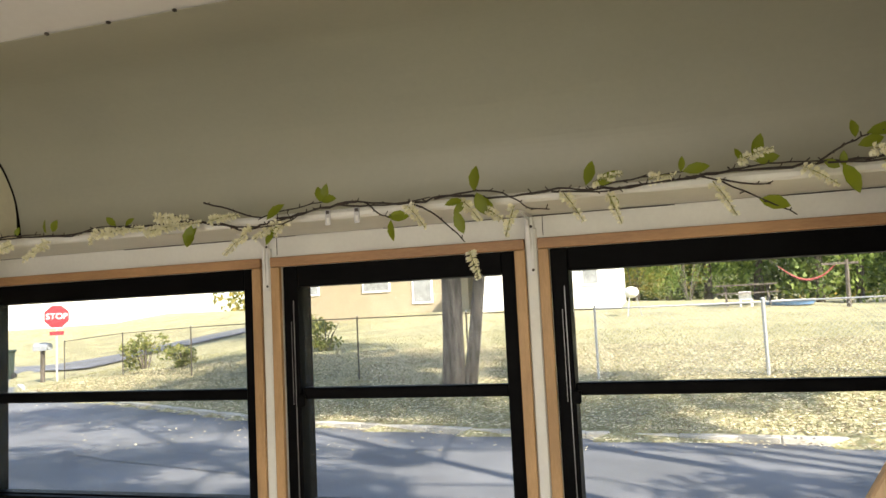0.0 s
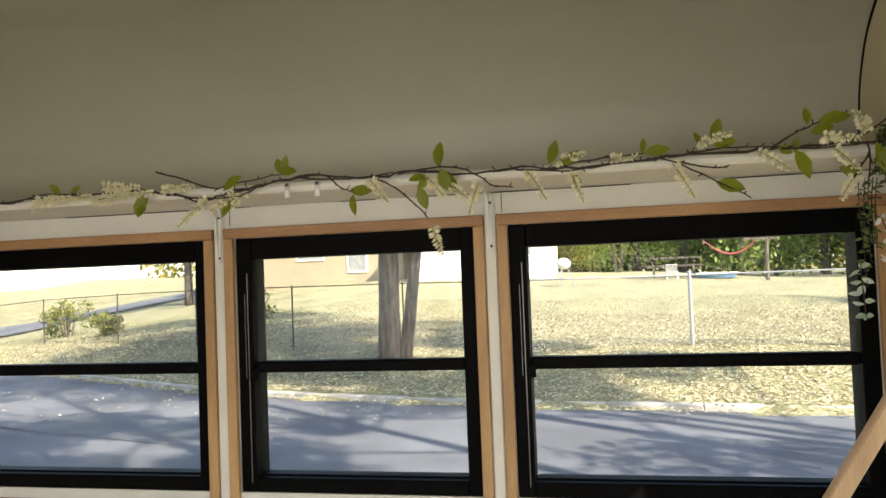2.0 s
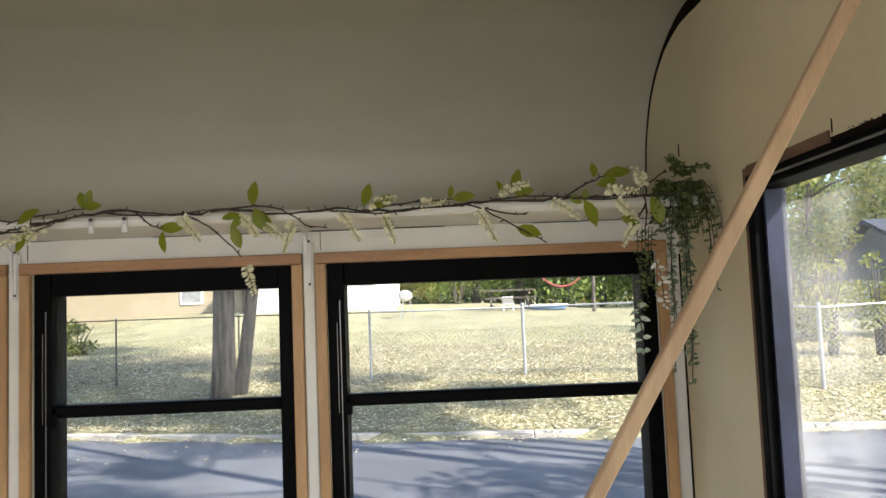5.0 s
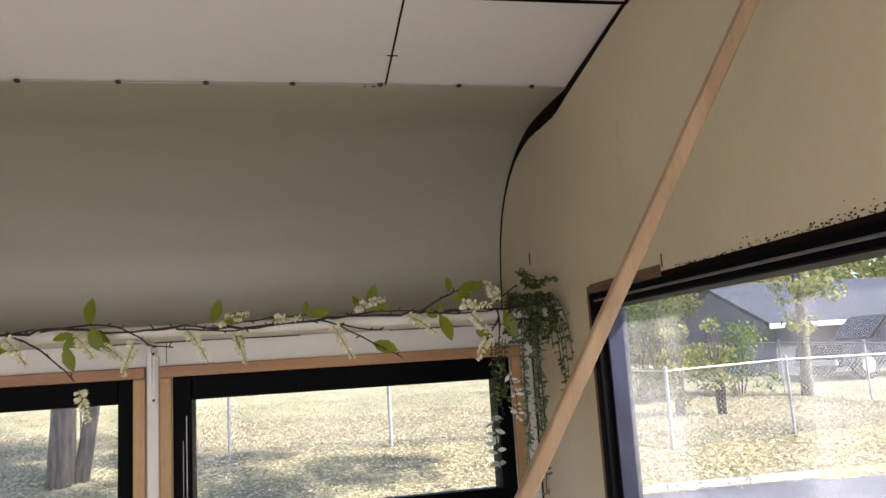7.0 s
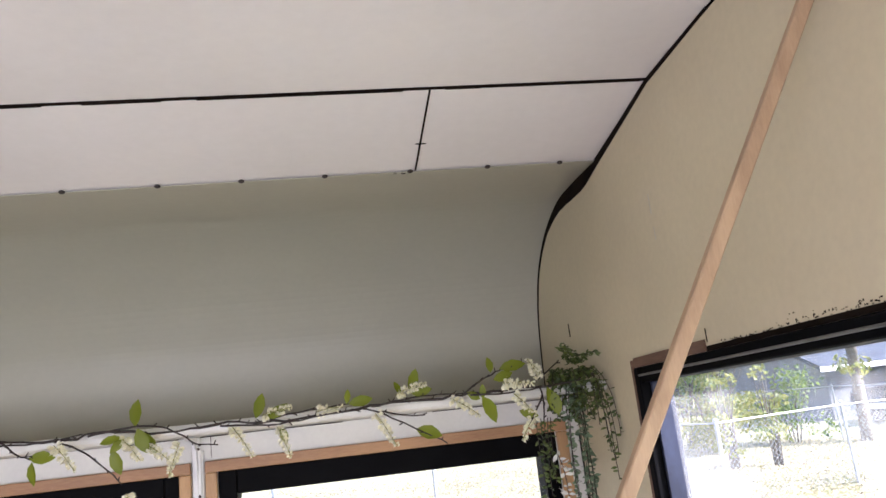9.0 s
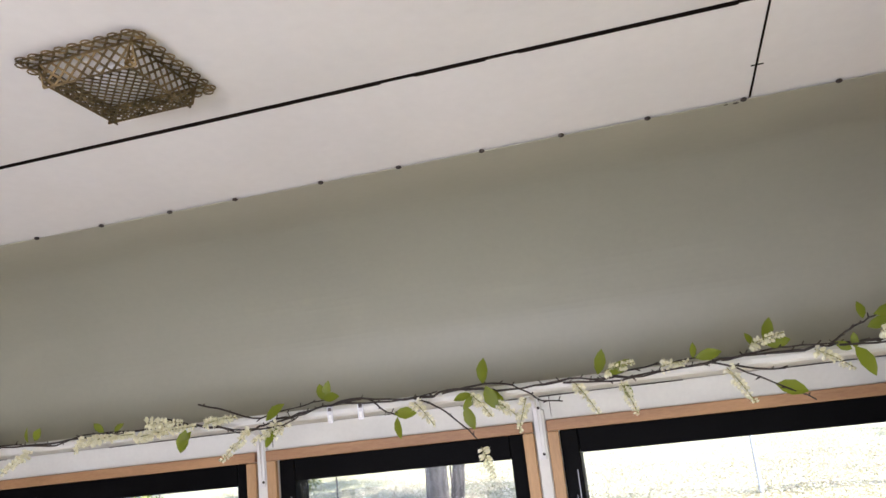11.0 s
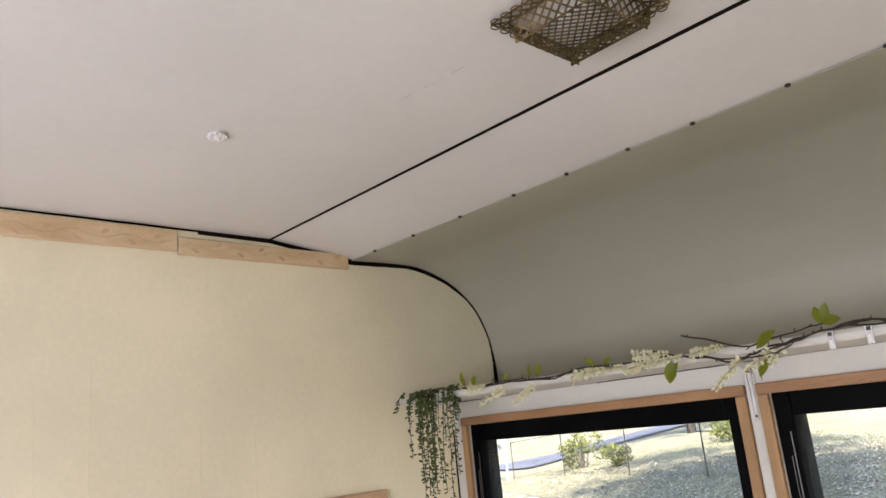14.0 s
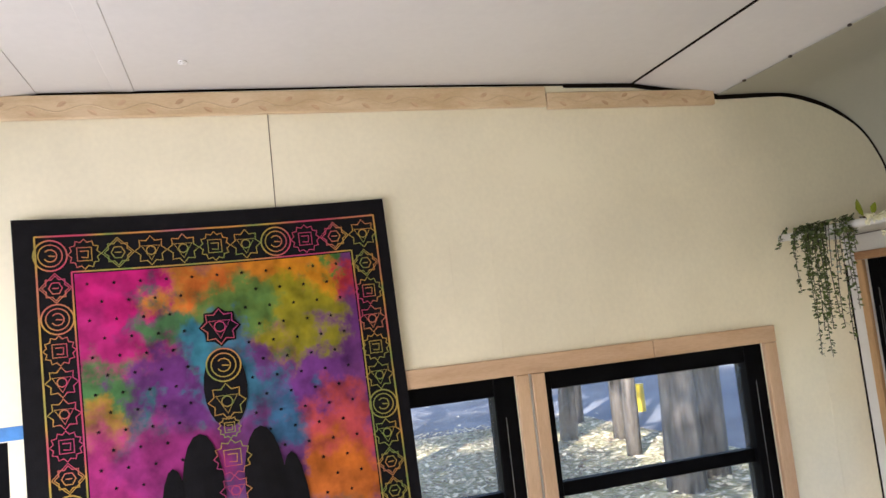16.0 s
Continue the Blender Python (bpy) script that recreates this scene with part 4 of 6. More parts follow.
# leaves: base x, z, direction in the wall plane (degrees from +x), length
LEAVES_W = [(-1.072, 1.512, 100, 0.042), (-1.051, 1.514, 55, 0.029), (-0.945, 1.512, 70, 0.021), (-0.862, 1.513, 105, 0.03), (-0.848, 1.515, 50, 0.029), (-0.69, 1.515, 140, 0.029),
        (-0.673, 1.515, 30, 0.025), (-0.516, 1.502, 250, 0.044), (-0.509, 1.498, 235, 0.038), (-0.356, 1.5, 40, 0.044), (-0.335, 1.486, 225, 0.042), (-0.246, 1.524, 98, 0.03),
        (-0.246, 1.527, 0, 0.034), (-0.242, 1.524, 75, 0.034), (-0.117, 1.487, -5, 0.041), (-0.113, 1.481, 268, 0.038), (0.008, 1.486, 285, 0.042), (0.021, 1.504, 195, 0.032),
        (0.025, 1.502, 230, 0.03), (0.041, 1.517, 82, 0.044)]
LEAVES_E = [(0.046, 1.514, 290, 0.042), (0.053, 1.508, 300, 0.041), (0.229, 1.51, 72, 0.042), (0.246, 1.508, 25, 0.041), (0.268, 1.493, 290, 0.03), (0.378, 1.517, 80, 0.025),
        (0.381, 1.517, 8, 0.041), (0.469, 1.524, 110, 0.024), (0.485, 1.529, 68, 0.038), (0.486, 1.524, 5, 0.038), (0.49, 1.464, -20, 0.046), (0.605, 1.502, 150, 0.025),
        (0.608, 1.506, 295, 0.049), (0.612, 1.527, 265, 0.025), (0.628, 1.544, 95, 0.027), (0.63, 1.531, 15, 0.037), (0.644, 1.549, 10, 0.047), (0.702, 1.463, 160, 0.034),
        (0.723, 1.51, 285, 0.042), (0.733, 1.502, 275, 0.042)]
for x, z, deg, ln in LEAVES_W + LEAVES_E:
    bm = bmesh.new()
    a = radians(deg)
    leaf(bm, (x, GY - random.uniform(0.002, 0.010), z), (math.cos(a), random.uniform(-0.35, 0.05), math.sin(a)), (random.uniform(-0.5, 0.5), -1, random.uniform(-0.4, 0.4)), ln, ln * random.uniform(0.46, 0.58), random.uniform(0.0, 0.25))
    part("leaf", bm, "leaf", garland, smooth=True)
# blossoms: from x, z to x, z
BLOSSOMS_W = [(-1.064, 1.505, -0.996, 1.508), (-0.944, 1.495, -1.017, 1.469), (-0.854, 1.495, -0.918, 1.461), (-0.729, 1.508, -0.755, 1.485), (-0.724, 1.502, -0.625, 1.505), (-0.626, 1.498, -0.496, 1.506),
        (-0.595, 1.521, -0.513, 1.514), (-0.479, 1.507, -0.415, 1.513), (-0.384, 1.488, -0.439, 1.438), (-0.332, 1.495, -0.38, 1.464), (-0.318, 1.493, -0.339, 1.469), (-0.078, 1.502, -0.045, 1.46),
        (0.021, 1.502, 0.053, 1.464), (0.027, 1.417, 0.043, 1.366)]
BLOSSOMS_E = [(0.059, 1.486, 0.096, 1.457), (0.111, 1.486, 0.094, 1.434), (0.192, 1.501, 0.223, 1.45), (0.241, 1.514, 0.29, 1.521), (0.263, 1.493, 0.283, 1.442), (0.328, 1.51, 0.371, 1.513),
        (0.424, 1.497, 0.455, 1.44), (0.461, 1.524, 0.513, 1.538), (0.553, 1.508, 0.6, 1.474), (0.645, 1.524, 0.701, 1.517), (0.662, 1.505, 0.695, 1.465), (0.694, 1.463, 0.667, 1.425),
        (0.703, 1.551, 0.715, 1.527), (0.711, 1.527, 0.694, 1.561)]
for x0, z0, x1, z1b in BLOSSOMS_W + BLOSSOMS_E:
    y0 = GY - random.uniform(0.004, 0.014)
    a, b = Vector((x0, y0, z0)), Vector((x1, y0 - random.uniform(0, 0.012), z1b))
    st = part("blossom_stem", tube(bmesh.new(), [a, (a + b) / 2 + Vector((0, 0, 0.003)), b], 0.0009, 4), "sprig", garland)
    bm = bmesh.new()
    n = max(22, int((b - a).length * 800))
    d = (b - a).normalized()
    for i in range(n):
        t = (i + 0.5) / n
        p = a.lerp(b, t)
        o = rv().normalized()
        o = (o - d * o.dot(d)).normalized()
        w = 0.0115 * (1.0 - 0.5 * t)
        leaf(bm, p, o + d * 0.5, d, w * 1.25, w * 0.68, 0.3)
        leaf(bm, p + o * w * 0.3, o + d * 0.2 + rv(0.3), o.cross(d), w * 0.8, w * 0.55, 0.2)
    part("blossom", bm, "blossom", st)

# ---- trailing plants at both ends of the shelf ----


def strand(parent, top, length, lean, size, material, dens=1.0, name="strand"):
    pts, p = [], Vector(top)
    n = max(5, int(length / 0.018))
    v = Vector(lean) * 0.6 + Vector((0, 0, -0.1))
    for i in range(n + 1):
        pts.append(p.copy())
        v = v + Vector((random.uniform(-0.10, 0.10), random.uniform(-0.10, 0.10), -0.45))
        v = Vector((v.x * 0.82, v.y * 0.82, v.z)).normalized()
        p = p + v * (length / n)
    bm = tube(bmesh.new(), pts, 0.0008, 4)
    st = part(name, bm, "bark_in", parent)
    lf = bmesh.new()
    for i in range(1, len(pts)):
        for k in range(max(1, int(3 * dens))):
            q = pts[i - 1].lerp(pts[i], random.random())
            o = Vector((random.uniform(-1, 1), random.uniform(-1, 1), random.uniform(-0.7, 0.3)))
            s = size * random.uniform(0.7, 1.2)
            leaf(lf, q, o, rv(), s, s * 0.5, 0.2)
    part("leaves", lf, material, st)


pl = thing("trailing_plant", "artificial green trailing plant hanging over the shelf end", "plant", "trailing plants")
ZS = SHZ + SHT
for i in range(24):
    x = random.uniform(-1.335, -1.14)
    strand(pl, (x, SHY - 0.004 + random.uniform(-0.012, 0.03), ZS + 0.012), random.choice((0.04, 0.06, 0.09)), (random.uniform(-0.4, 0.4), random.uniform(-0.5, 0.3), 0.7), 0.011, "trail", 1.7)
for i in range(11):
    x = -1.300 + 0.0088 * i
    strand(pl, (x, SHY - 0.012 + random.uniform(-0.008, 0.004), ZS + 0.008), random.uniform(0.20, 0.32) if i > 2 else random.uniform(0.12, 0.2), (0.25, -0.1, 0.2), 0.011, "trail", 2.0)
for x, ln in ((-1.172, 0.24), (-1.160, 0.27), (-1.150, 0.15), (-1.140, 0.2)):
    strand(pl, (x, SHY - 0.010, ZS), ln, (-0.05, -0.1, 0.1), 0.011, "trail", 1.5)
for x, ln in ((-1.205, 0.07), (-1.195, 0.1), (-1.182, 0.12)):
    strand(pl, (x, SHY - 0.010, ZS), ln, (0, -0.1, 0.1), 0.010, "pale", 0.9)

pr = thing("trailing_plant", "artificial green trailing plant with pale sprays at the shelf end", "plant", "trailing plants")
for i in range(52):
    x = random.uniform(0.748, 0.826)
    strand(pr, (x, random.uniform(SHY - 0.022, SHY + 0.05), ZS + random.uniform(0.004, 0.030)), random.choice((0.03, 0.045, 0.06, 0.08)), (random.uniform(-0.5, 0.5), random.uniform(-0.6, 0.2), 0.5), 0.0105, "trail", 2.2)
for i in range(7):
    x = random.uniform(0.765, 0.815)
    strand(pr, (x, SHY - 0.005, ZS + 0.035), random.choice((0.03, 0.04)), (random.uniform(-0.6, 0.6), -0.2, 2.0), 0.010, "trail", 1.8)
for x, ln in ((0.802, 0.17), (0.812, 0.15), (0.822, 0.13), (0.808, 0.20), (0.818, 0.16), (0.795, 0.11)):
    strand(pr, (x, SHY - 0.014, ZS + 0.022), ln, (0.25, -0.4, 0.5), 0.011, "trail", 0.9)
for x, ln in ((0.768, 0.25), (0.774, 0.31), (0.780, 0.28), (0.786, 0.33), (0.777, 0.22), (0.771, 0.29), (0.783, 0.26)):
    strand(pr, (x, SHY - 0.008 + random.uniform(-0.006, 0.01), ZS), ln, (random.uniform(-0.2, 0.2), -0.1, 0.1), 0.012, "jade", 1.5)
for x, ln in ((0.722, 0.10), (0.716, 0.13), (0.710, 0.09), (0.728, 0.11), (0.702, 0.17)):
    strand(pr, (x, SHY - 0.016, ZS - 0.055), ln, (-0.15, 0, 0.1), 0.010, "trail", 1.6)
strand(pr, (0.696, SHY - 0.02, ZS - 0.185), 0.085, (0, 0, -0.5), 0.018, "pale", 1.3)
strand(pr, (0.728, SHY - 0.02, ZS - 0.115), 0.085, (0.5, 0, -0.3), 0.015, "bloom", 1.6)

# ---- tapestry ----
tap = thing("tapestry", "tie-dyed cotton wall hanging with a black patterned border", "tapestry")
TY0, TY1, TZ1, TZ0 = -1.957, -1.226, 1.667, 0.640
TX = XL + 0.0185


def skew(y, z):
    """The cloth hangs a little wider to one side further down."""
    t = (TZ1 - z) / (TZ1 - TZ0)
    u = (y - TY0) / (TY1 - TY0)
    return y + 0.034 * t * u + 0.010 * t * (1 - u), z - 0.006 * math.sin(u * math.pi) * (1 - t)


def ripple(y, z):
    return 0.0025 * math.sin(y * 31 + z * 5) * (TZ1 - z + 0.15) + 0.0015 * math.sin(y * 13 - z * 17)


def sheet(y0, y1, z0, z1, lift, ny, nz):
    vs, fs = [], []
    for j in range(nz + 1):
        for i in range(ny + 1):
            y, z = y0 + (y1 - y0) * i / ny, z0 + (z1 - z0) * j / nz
            yy, zz = skew(y, z)
            vs.append((TX + lift + ripple(y, z), yy, zz))
    for j in range(nz):
        for i in range(ny):
            k = j * (ny + 1) + i
            fs.append((k, k + 1, k + ny + 2, k + ny + 1))
    return vs, fs


raw("cloth", *sheet(TY0, TY1, TZ0, TZ1, 0.0, 60, 80), "cloth", tap, "black cotton cloth", True)
FY0, FY1, FZ1, FZ0 = -1.852, -1.312, 1.556, 0.750
raw("dyed_field", *sheet(FY0, FY1, FZ0, FZ1, 0.0016, 50, 74), "dye", tap, "tie-dyed field in pink, orange, green, blue and purple", True)


def ribbon(bm, pts, w, lift, close=False):
    """A flat printed line on the cloth through points (y, z)."""
    pts = list(pts) + ([pts[0]] if close else [])
    rows = []
    for i, (y, z) in enumerate(pts):
        if close and i in (0, len(pts) - 1):
            a, b = pts[-2], pts[1]
        else:
            a, b = pts[max(i - 1, 0)], pts[min(i + 1, len(pts) - 1)]
        d = Vector((b[0] - a[0], b[1] - a[1]))
        d = d.normalized() if d.length else Vector((1, 0))
        n = Vector((-d.y, d.x)) * w / 2
        row = []
        for s in (-1, 1):
            yy, zz = skew(y + s * n.x, z + s * n.y)
            row.append(bm.verts.new((TX + lift + ripple(y, z), yy, zz)))
        rows.append(row)
    for a, b in zip(rows, rows[1:]):
        bm.faces.new((a[0], a[1], b[1], b[0]))


def ring_pts(cy, cz, r, n, r2=None, turn=0.0):
    return [(cy + (r if k % 2 == 0 or not r2 else r2) * math.cos(2 * math.pi * k / n + turn), cz + (r if k % 2 == 0 or not r2 else r2) * math.sin(2 * math.pi * k / n + turn)) for k in range(n)]


def dense(pts, step=0.02):
    out = []
    for a, b in zip(pts, pts[1:]):
        n = max(1, int(math.hypot(b[0] - a[0], b[1] - a[1]) / step))
        out += [(a[0] + (b[0] - a[0]) * k / n, a[1] + (b[1] - a[1]) * k / n) for k in range(n)]
    return out + [pts[-1]]


for (a, b, c, d), w, nm in (((-1.918, -1.252, 1.632, 0.675), 0.0035, "border_line"), ((FY0 - 0.004, FY1 + 0.004, FZ1 + 0.004, FZ0 - 0.004), 0.003, "field_line")):
    bm = bmesh.new()
    ribbon(bm, dense([(a, c), (b, c)]), w, 0.0026)
    ribbon(bm, dense([(a, d), (b, d)]), w, 0.0026)
    ribbon(bm, dense([(a, d), (a, c)]), w, 0.0026)
    ribbon(bm, dense([(b, d), (b, c)]), w, 0.0026)
    part(nm, bm, "thread", tap, "thin dyed line")


def motif(cy, cz, r, kind):
    bm = bmesh.new()
    w = 0.0022
    if kind == 0:
        ribbon(bm, ring_pts(cy, cz, r, 24), w * 1.3, 0.0028, True)
        ribbon(bm, ring_pts(cy, cz, r * 0.72, 20), w, 0.0028, True)
        ribbon(bm, [(cy + r * 0.4 * math.cos(t), cz + r * 0.4 * math.sin(t)) for t in np.linspace(2.4, -2.6, 10)], w, 0.0028)
        ribbon(bm, [(cy - r * 0.1, cz), (cy + r * 0.3, cz - r * 0.05)], w, 0.0028)
    elif kind == 1:
        ribbon(bm, ring_pts(cy, cz, r, 24, r * 0.8), w, 0.0028, True)
        ribbon(bm, ring_pts(cy, cz, r * 0.62, 4, None, math.pi / 4), w, 0.0028, True)
        ribbon(bm, [(cy - r * 0.25, cz + r * 0.2), (cy + r * 0.25, cz + r * 0.2), (cy + r * 0.2, cz - r * 0.25), (cy - r * 0.2, cz - r * 0.2)], w, 0.0028)
    elif kind == 2:
        ribbon(bm, ring_pts(cy, cz, r, 16, r * 0.72), w, 0.0028, True)
        ribbon(bm, ring_pts(cy, cz, r * 0.66, 3, None, -math.pi / 2), w, 0.0028, True)
        ribbon(bm, ring_pts(cy, cz, r * 0.30, 8), w, 0.0028, True)
    else:
        ribbon(bm, ring_pts(cy, cz, r, 4), w, 0.0028, True)
        ribbon(bm, ring_pts(cy, cz, r * 0.85, 16, r * 0.62), w, 0.0028, True)
        ribbon(bm, ring_pts(cy, cz, r * 0.42, 6), w, 0.0028, True)
        ribbon(bm, [(cy - r * 0.2, cz), (cy + r * 0.2, cz)], w, 0.0028)
    return part("motif", bm, "thread", tap)


ks = [0, 1, 3, 2, 2, 1, 2, 0, 1, 3, 2]
for k in range(11):
    motif(-1.892 + k * 0.0612, 1.594, 0.030, ks[k])
for k in range(13):
    motif(-1.886, 1.530 - k * 0.0605, 0.029, (3, 0, 1, 2, 2, 1, 3, 0)[k % 8])
    motif(-1.282, 1.530 - k * 0.0605, 0.029, (3, 1, 2, 1, 2, 0, 2, 3)[k % 8])

# printed dark shape in the middle of the field, and the round marks down it
CY = -1.592


def flat(bm, pts, lift):
    c = bm.verts.new((TX + lift + ripple(CY, 1.3), *skew(sum(p[0] for p in pts) / len(pts), sum(p[1] for p in pts) / len(pts))))
    vs = [bm.verts.new((TX + lift + ripple(y, z), *skew(y, z))) for y, z in pts]
    for i in range(len(vs)):
        bm.faces.new((c, vs[i], vs[(i + 1) % len(vs)]))


SHAPES = [[(CY + 0.042 * math.cos(a), 1.305 + 0.080 * math.sin(a)) for a in np.linspace(0, 2 * math.pi, 20, endpoint=False)],
          [(CY - 0.16, 0.98), (CY + 0.16, 0.98), (CY + 0.22, 0.86), (CY, 0.82), (CY - 0.22, 0.86)]]
for q in (-1, 1):
    SHAPES.append([(CY + q * 0.058 + 0.040 * math.cos(a), 1.10 + 0.12 * math.sin(a)) for a in np.linspace(0, 2 * math.pi, 20, endpoint=False)])
    SHAPES.append([(CY + q * 0.112 + 0.030 * math.cos(a), 1.00 + 0.16 * math.sin(a)) for a in np.linspace(0, 2 * math.pi, 20, endpoint=False)])
SHAPES.insert(0, ring_pts(CY, 1.428, 0.041, 16, 0.033))
for k, o in enumerate(SHAPES):
    bm = bmesh.new()
    flat(bm, o, 0.0034 + 0.0004 * k)
    part("dark_shape", bm, "cloth", tap, "plain dark rounded shape printed on the field")
for z, k, r in ((1.428, 2, 0.036), (1.350, 0, 0.033), (1.277, 2, 0.036), (1.225, 1, 0.022), (1.165, 1, 0.036), (1.10, 2, 0.03), (1.02, 3, 0.03)):
    motif(CY, z, r, k).location.x = 0.0042
bm = bmesh.new()
for j in range(22):
    for i in range(11):
        y, z = FY0 + 0.022 + (i + 0.5 * (j % 2)) * 0.0485, FZ1 - 0.022 - j * 0.036
        if y < FY1 - 0.01 and not (abs(y - CY) < 0.05 and z < 1.5) and not (abs(y - CY) < 0.15 and z < 1.14):
            flat(bm, ring_pts(y, z, 0.0044, 10, 0.002, 0.3), 0.0034)
tagged(part("star_print", bm, "cloth", tap, "scattered small black printed stars"), kind="stuff")

# ---- outside: ground, road, kerb ----
KX = [-400, -60, -26, -21, -17, -10.5, -5.8, -2.0, 2.4, 7.3, 60, 400]
KY = [60, 30, 24, 18.8, 15.4, 12.3, 9.95, 9.0, 8.35, 8.0, 7.5, 7.0]
ZR = -0.52


def kerb_y(x):
    return float(np.interp(x, KX, KY))


def ground_z(x, y):
    d = y - kerb_y(x)
    if d <= 0:
        return ZR - 0.03 if (y > 4.2 or x < -12.4) else ZR + 0.05 * max(0.0, min(1.0, (4.2 - y) / 0.5))
    base = float(np.interp(x, [-22, -17, -11.4, -5.8, -1.1, 1.6, 6.6, 10.2], [-0.47, -0.15, 0.14, 0.13, 0.02, -0.04, 0.02, 0.0]))
    run = float(np.interp(x, [2, 7], [3.2, 2.4]))
    t = min(1.0, d / run)
    z = ZR + 0.11 + (base - ZR - 0.11) * (t * t * (3 - 2 * t))
    if d > run:
        rise = float(np.interp(x, [-60, -32, -20, -14, 3, 8, 14], [0.14, 0.13, 0.095, 0.075, 0.062, 0.035, 0.03]))
        z += rise * min(d - run, 19.0)
    return z + (0.03 * noise.noise((x * 0.6, y * 0.6, 0.0)) if d > 0.4 else 0.0)


def steps(lo, hi, fine_lo, fine_hi, fine):
    a = list(np.arange(fine_lo, fine_hi + 1e-6, fine))
    k, s = fine_lo, fine
    while k > lo:
        s *= 1.35
        k -= s
        a.insert(0, max(k, lo))
    k, s = fine_hi, fine
    while k < hi:
        s *= 1.35
        k += s
        a.append(min(k, hi))
    return a


gx, gy = steps(-700, 700, -26, 16, 0.4), steps(-500, 900, -4, 34, 0.4)
vs = [(x, y, ground_z(x, y)) for y in gy for x in gx]
nx = len(gx)
fs = [(j * nx + i, j * nx + i + 1, (j + 1) * nx + i + 1, (j + 1) * nx + i) for j in range(len(gy) - 1) for i in range(nx - 1)]
tagged(raw("ground", vs, fs, "ground", None, "", True), "leaf-strewn dry grass rising behind the kerb", "ground", kind="structure")

# asphalt: the street in front, and a side lane beyond the trees
xs = list(np.arange(-60, 60.1, 0.6))
vs, fs = [], []
for x in xs:
    k = kerb_y(x)
    lo = 4.2 + 0.12 * noise.noise((x, 0, 3)) if x > -12.4 else -30
    vs += [(x, lo, ZR + 0.012), (x, (lo + k) / 2, ZR + 0.03), (x, k - 0.02, ZR + 0.012)]
for i in range(len(xs) - 1):
    a = i * 3
    fs += [(a, a + 3, a + 4, a + 1), (a + 1, a + 4, a + 5, a + 2)]
tagged(raw("road", vs, fs, "asphalt", None, "", True), "grey asphalt street with fallen leaves and dappled shade", "road", kind="structure")
vs, fs = [], []
for i, (x, y) in enumerate(((-7.9, 7.35), (-7.0, 7.02), (-6.0, 6.75), (-4.6, 6.36))):
    vs += [(x, y - 0.018, ZR + 0.04), (x, y + 0.018, ZR + 0.04)]
    if i:
        fs.append((2 * i - 2, 2 * i, 2 * i + 1, 2 * i - 1))
tagged(raw("road_marking", vs, fs, "wornline"), "worn pale line on the asphalt", "road marking", kind="structure")

LANE = [(v.x, v.y) for v in smooth_line([(-30.0, 22.0, 0), (-26.5, 24.5, 0), (-23.5, 28.0, 0), (-20.5, 33.0, 0), (-17.5, 40.0, 0), (-14.0, 50.0, 0)], 6)]
vs, fs = [], []
for i, (x, y) in enumerate(LANE):
    (ax, ay), (bx, by) = LANE[max(i - 1, 0)], LANE[min(i + 1, len(LANE) - 1)]
    d = math.hypot(bx - ax, by - ay)
    for q in (-3.0, 0.0, 3.0):
        px, py = x - (by - ay) / d * q, y + (bx - ax) / d * q
        vs.append((px, py, ground_z(px, py) + 0.06))
    if i:
        k = 3 * i
        fs += [(k - 3, k, k + 1, k - 2), (k - 2, k + 1, k + 2, k - 1)]
tagged(raw("side_lane", vs, fs, "asphalt", None, "", True), "grey asphalt side lane behind the leafy bank", "road", kind="structure")

# kerb stones
kerb = thing("kerb", "pale concrete kerb along the grass", "kerb", kind="structure")
x, shared = -20.0, None
while x < 20:
    y0, y1 = kerb_y(x), kerb_y(x + 1.2)
    L = math.hypot(1.2, y1 - y0)
    if shared is None:
        shared = part("kerb_stone", boxes((0.003, 0.997, 0.0, 0.16, -0.10, 0.09), bev=0.012), "concrete", kerb)
        ob = shared
    else:
        ob = new("kerb_stone", shared.data)
        ob.parent = kerb
    ob.matrix_basis = Matrix.Translation((x, y0, ZR)) @ Matrix.Rotation(math.atan2(y1 - y0, 1.2), 4, "Z") @ Matrix.Diagonal((L, 1, 1, 1))
    x += 1.2

# ---- chain-link fence ----
FP = [(-18.04, 17.9), (-14.48, 16.3), (-11.02, 14.6), (-8.25, 13.4), (-5.48, 12.16), (-3.18, 11.9), (-0.81, 11.63), (1.92, 11.83), (4.27, 11.2), (6.05, 9.5), (8.25, 9.57), (10.4, 9.5), (12.3, 9.5), (12.0, 12.2), (11.6, 14.45), (10.7, 16.8)]
FH = 1.20
fence = thing("chain_link_fence", "galvanised chain-link fence on slim posts along the lawn", "fence")
for i, (x, y) in enumerate(FP):
    z = ground_z(x, y)
    r = 0.032 if i in (7, 9, 12) else (0.016 if x < -1 else 0.022)
    bm = tube(bmesh.new(), [(x, y, z - 0.1), (x, y, z + FH + 0.04)], r, 8)
    # western posts and rails take the steel with shade in its colour
    po = part("post", bm, "dark_steel" if x < -1.5 else "galv", fence)
    bm = dome_mesh(r * 1.2, r * 1.1)
    bmesh.ops.translate(bm, verts=bm.verts[:], vec=(x, y, z + FH + 0.045))
    part("cap", bm, "galv", po)
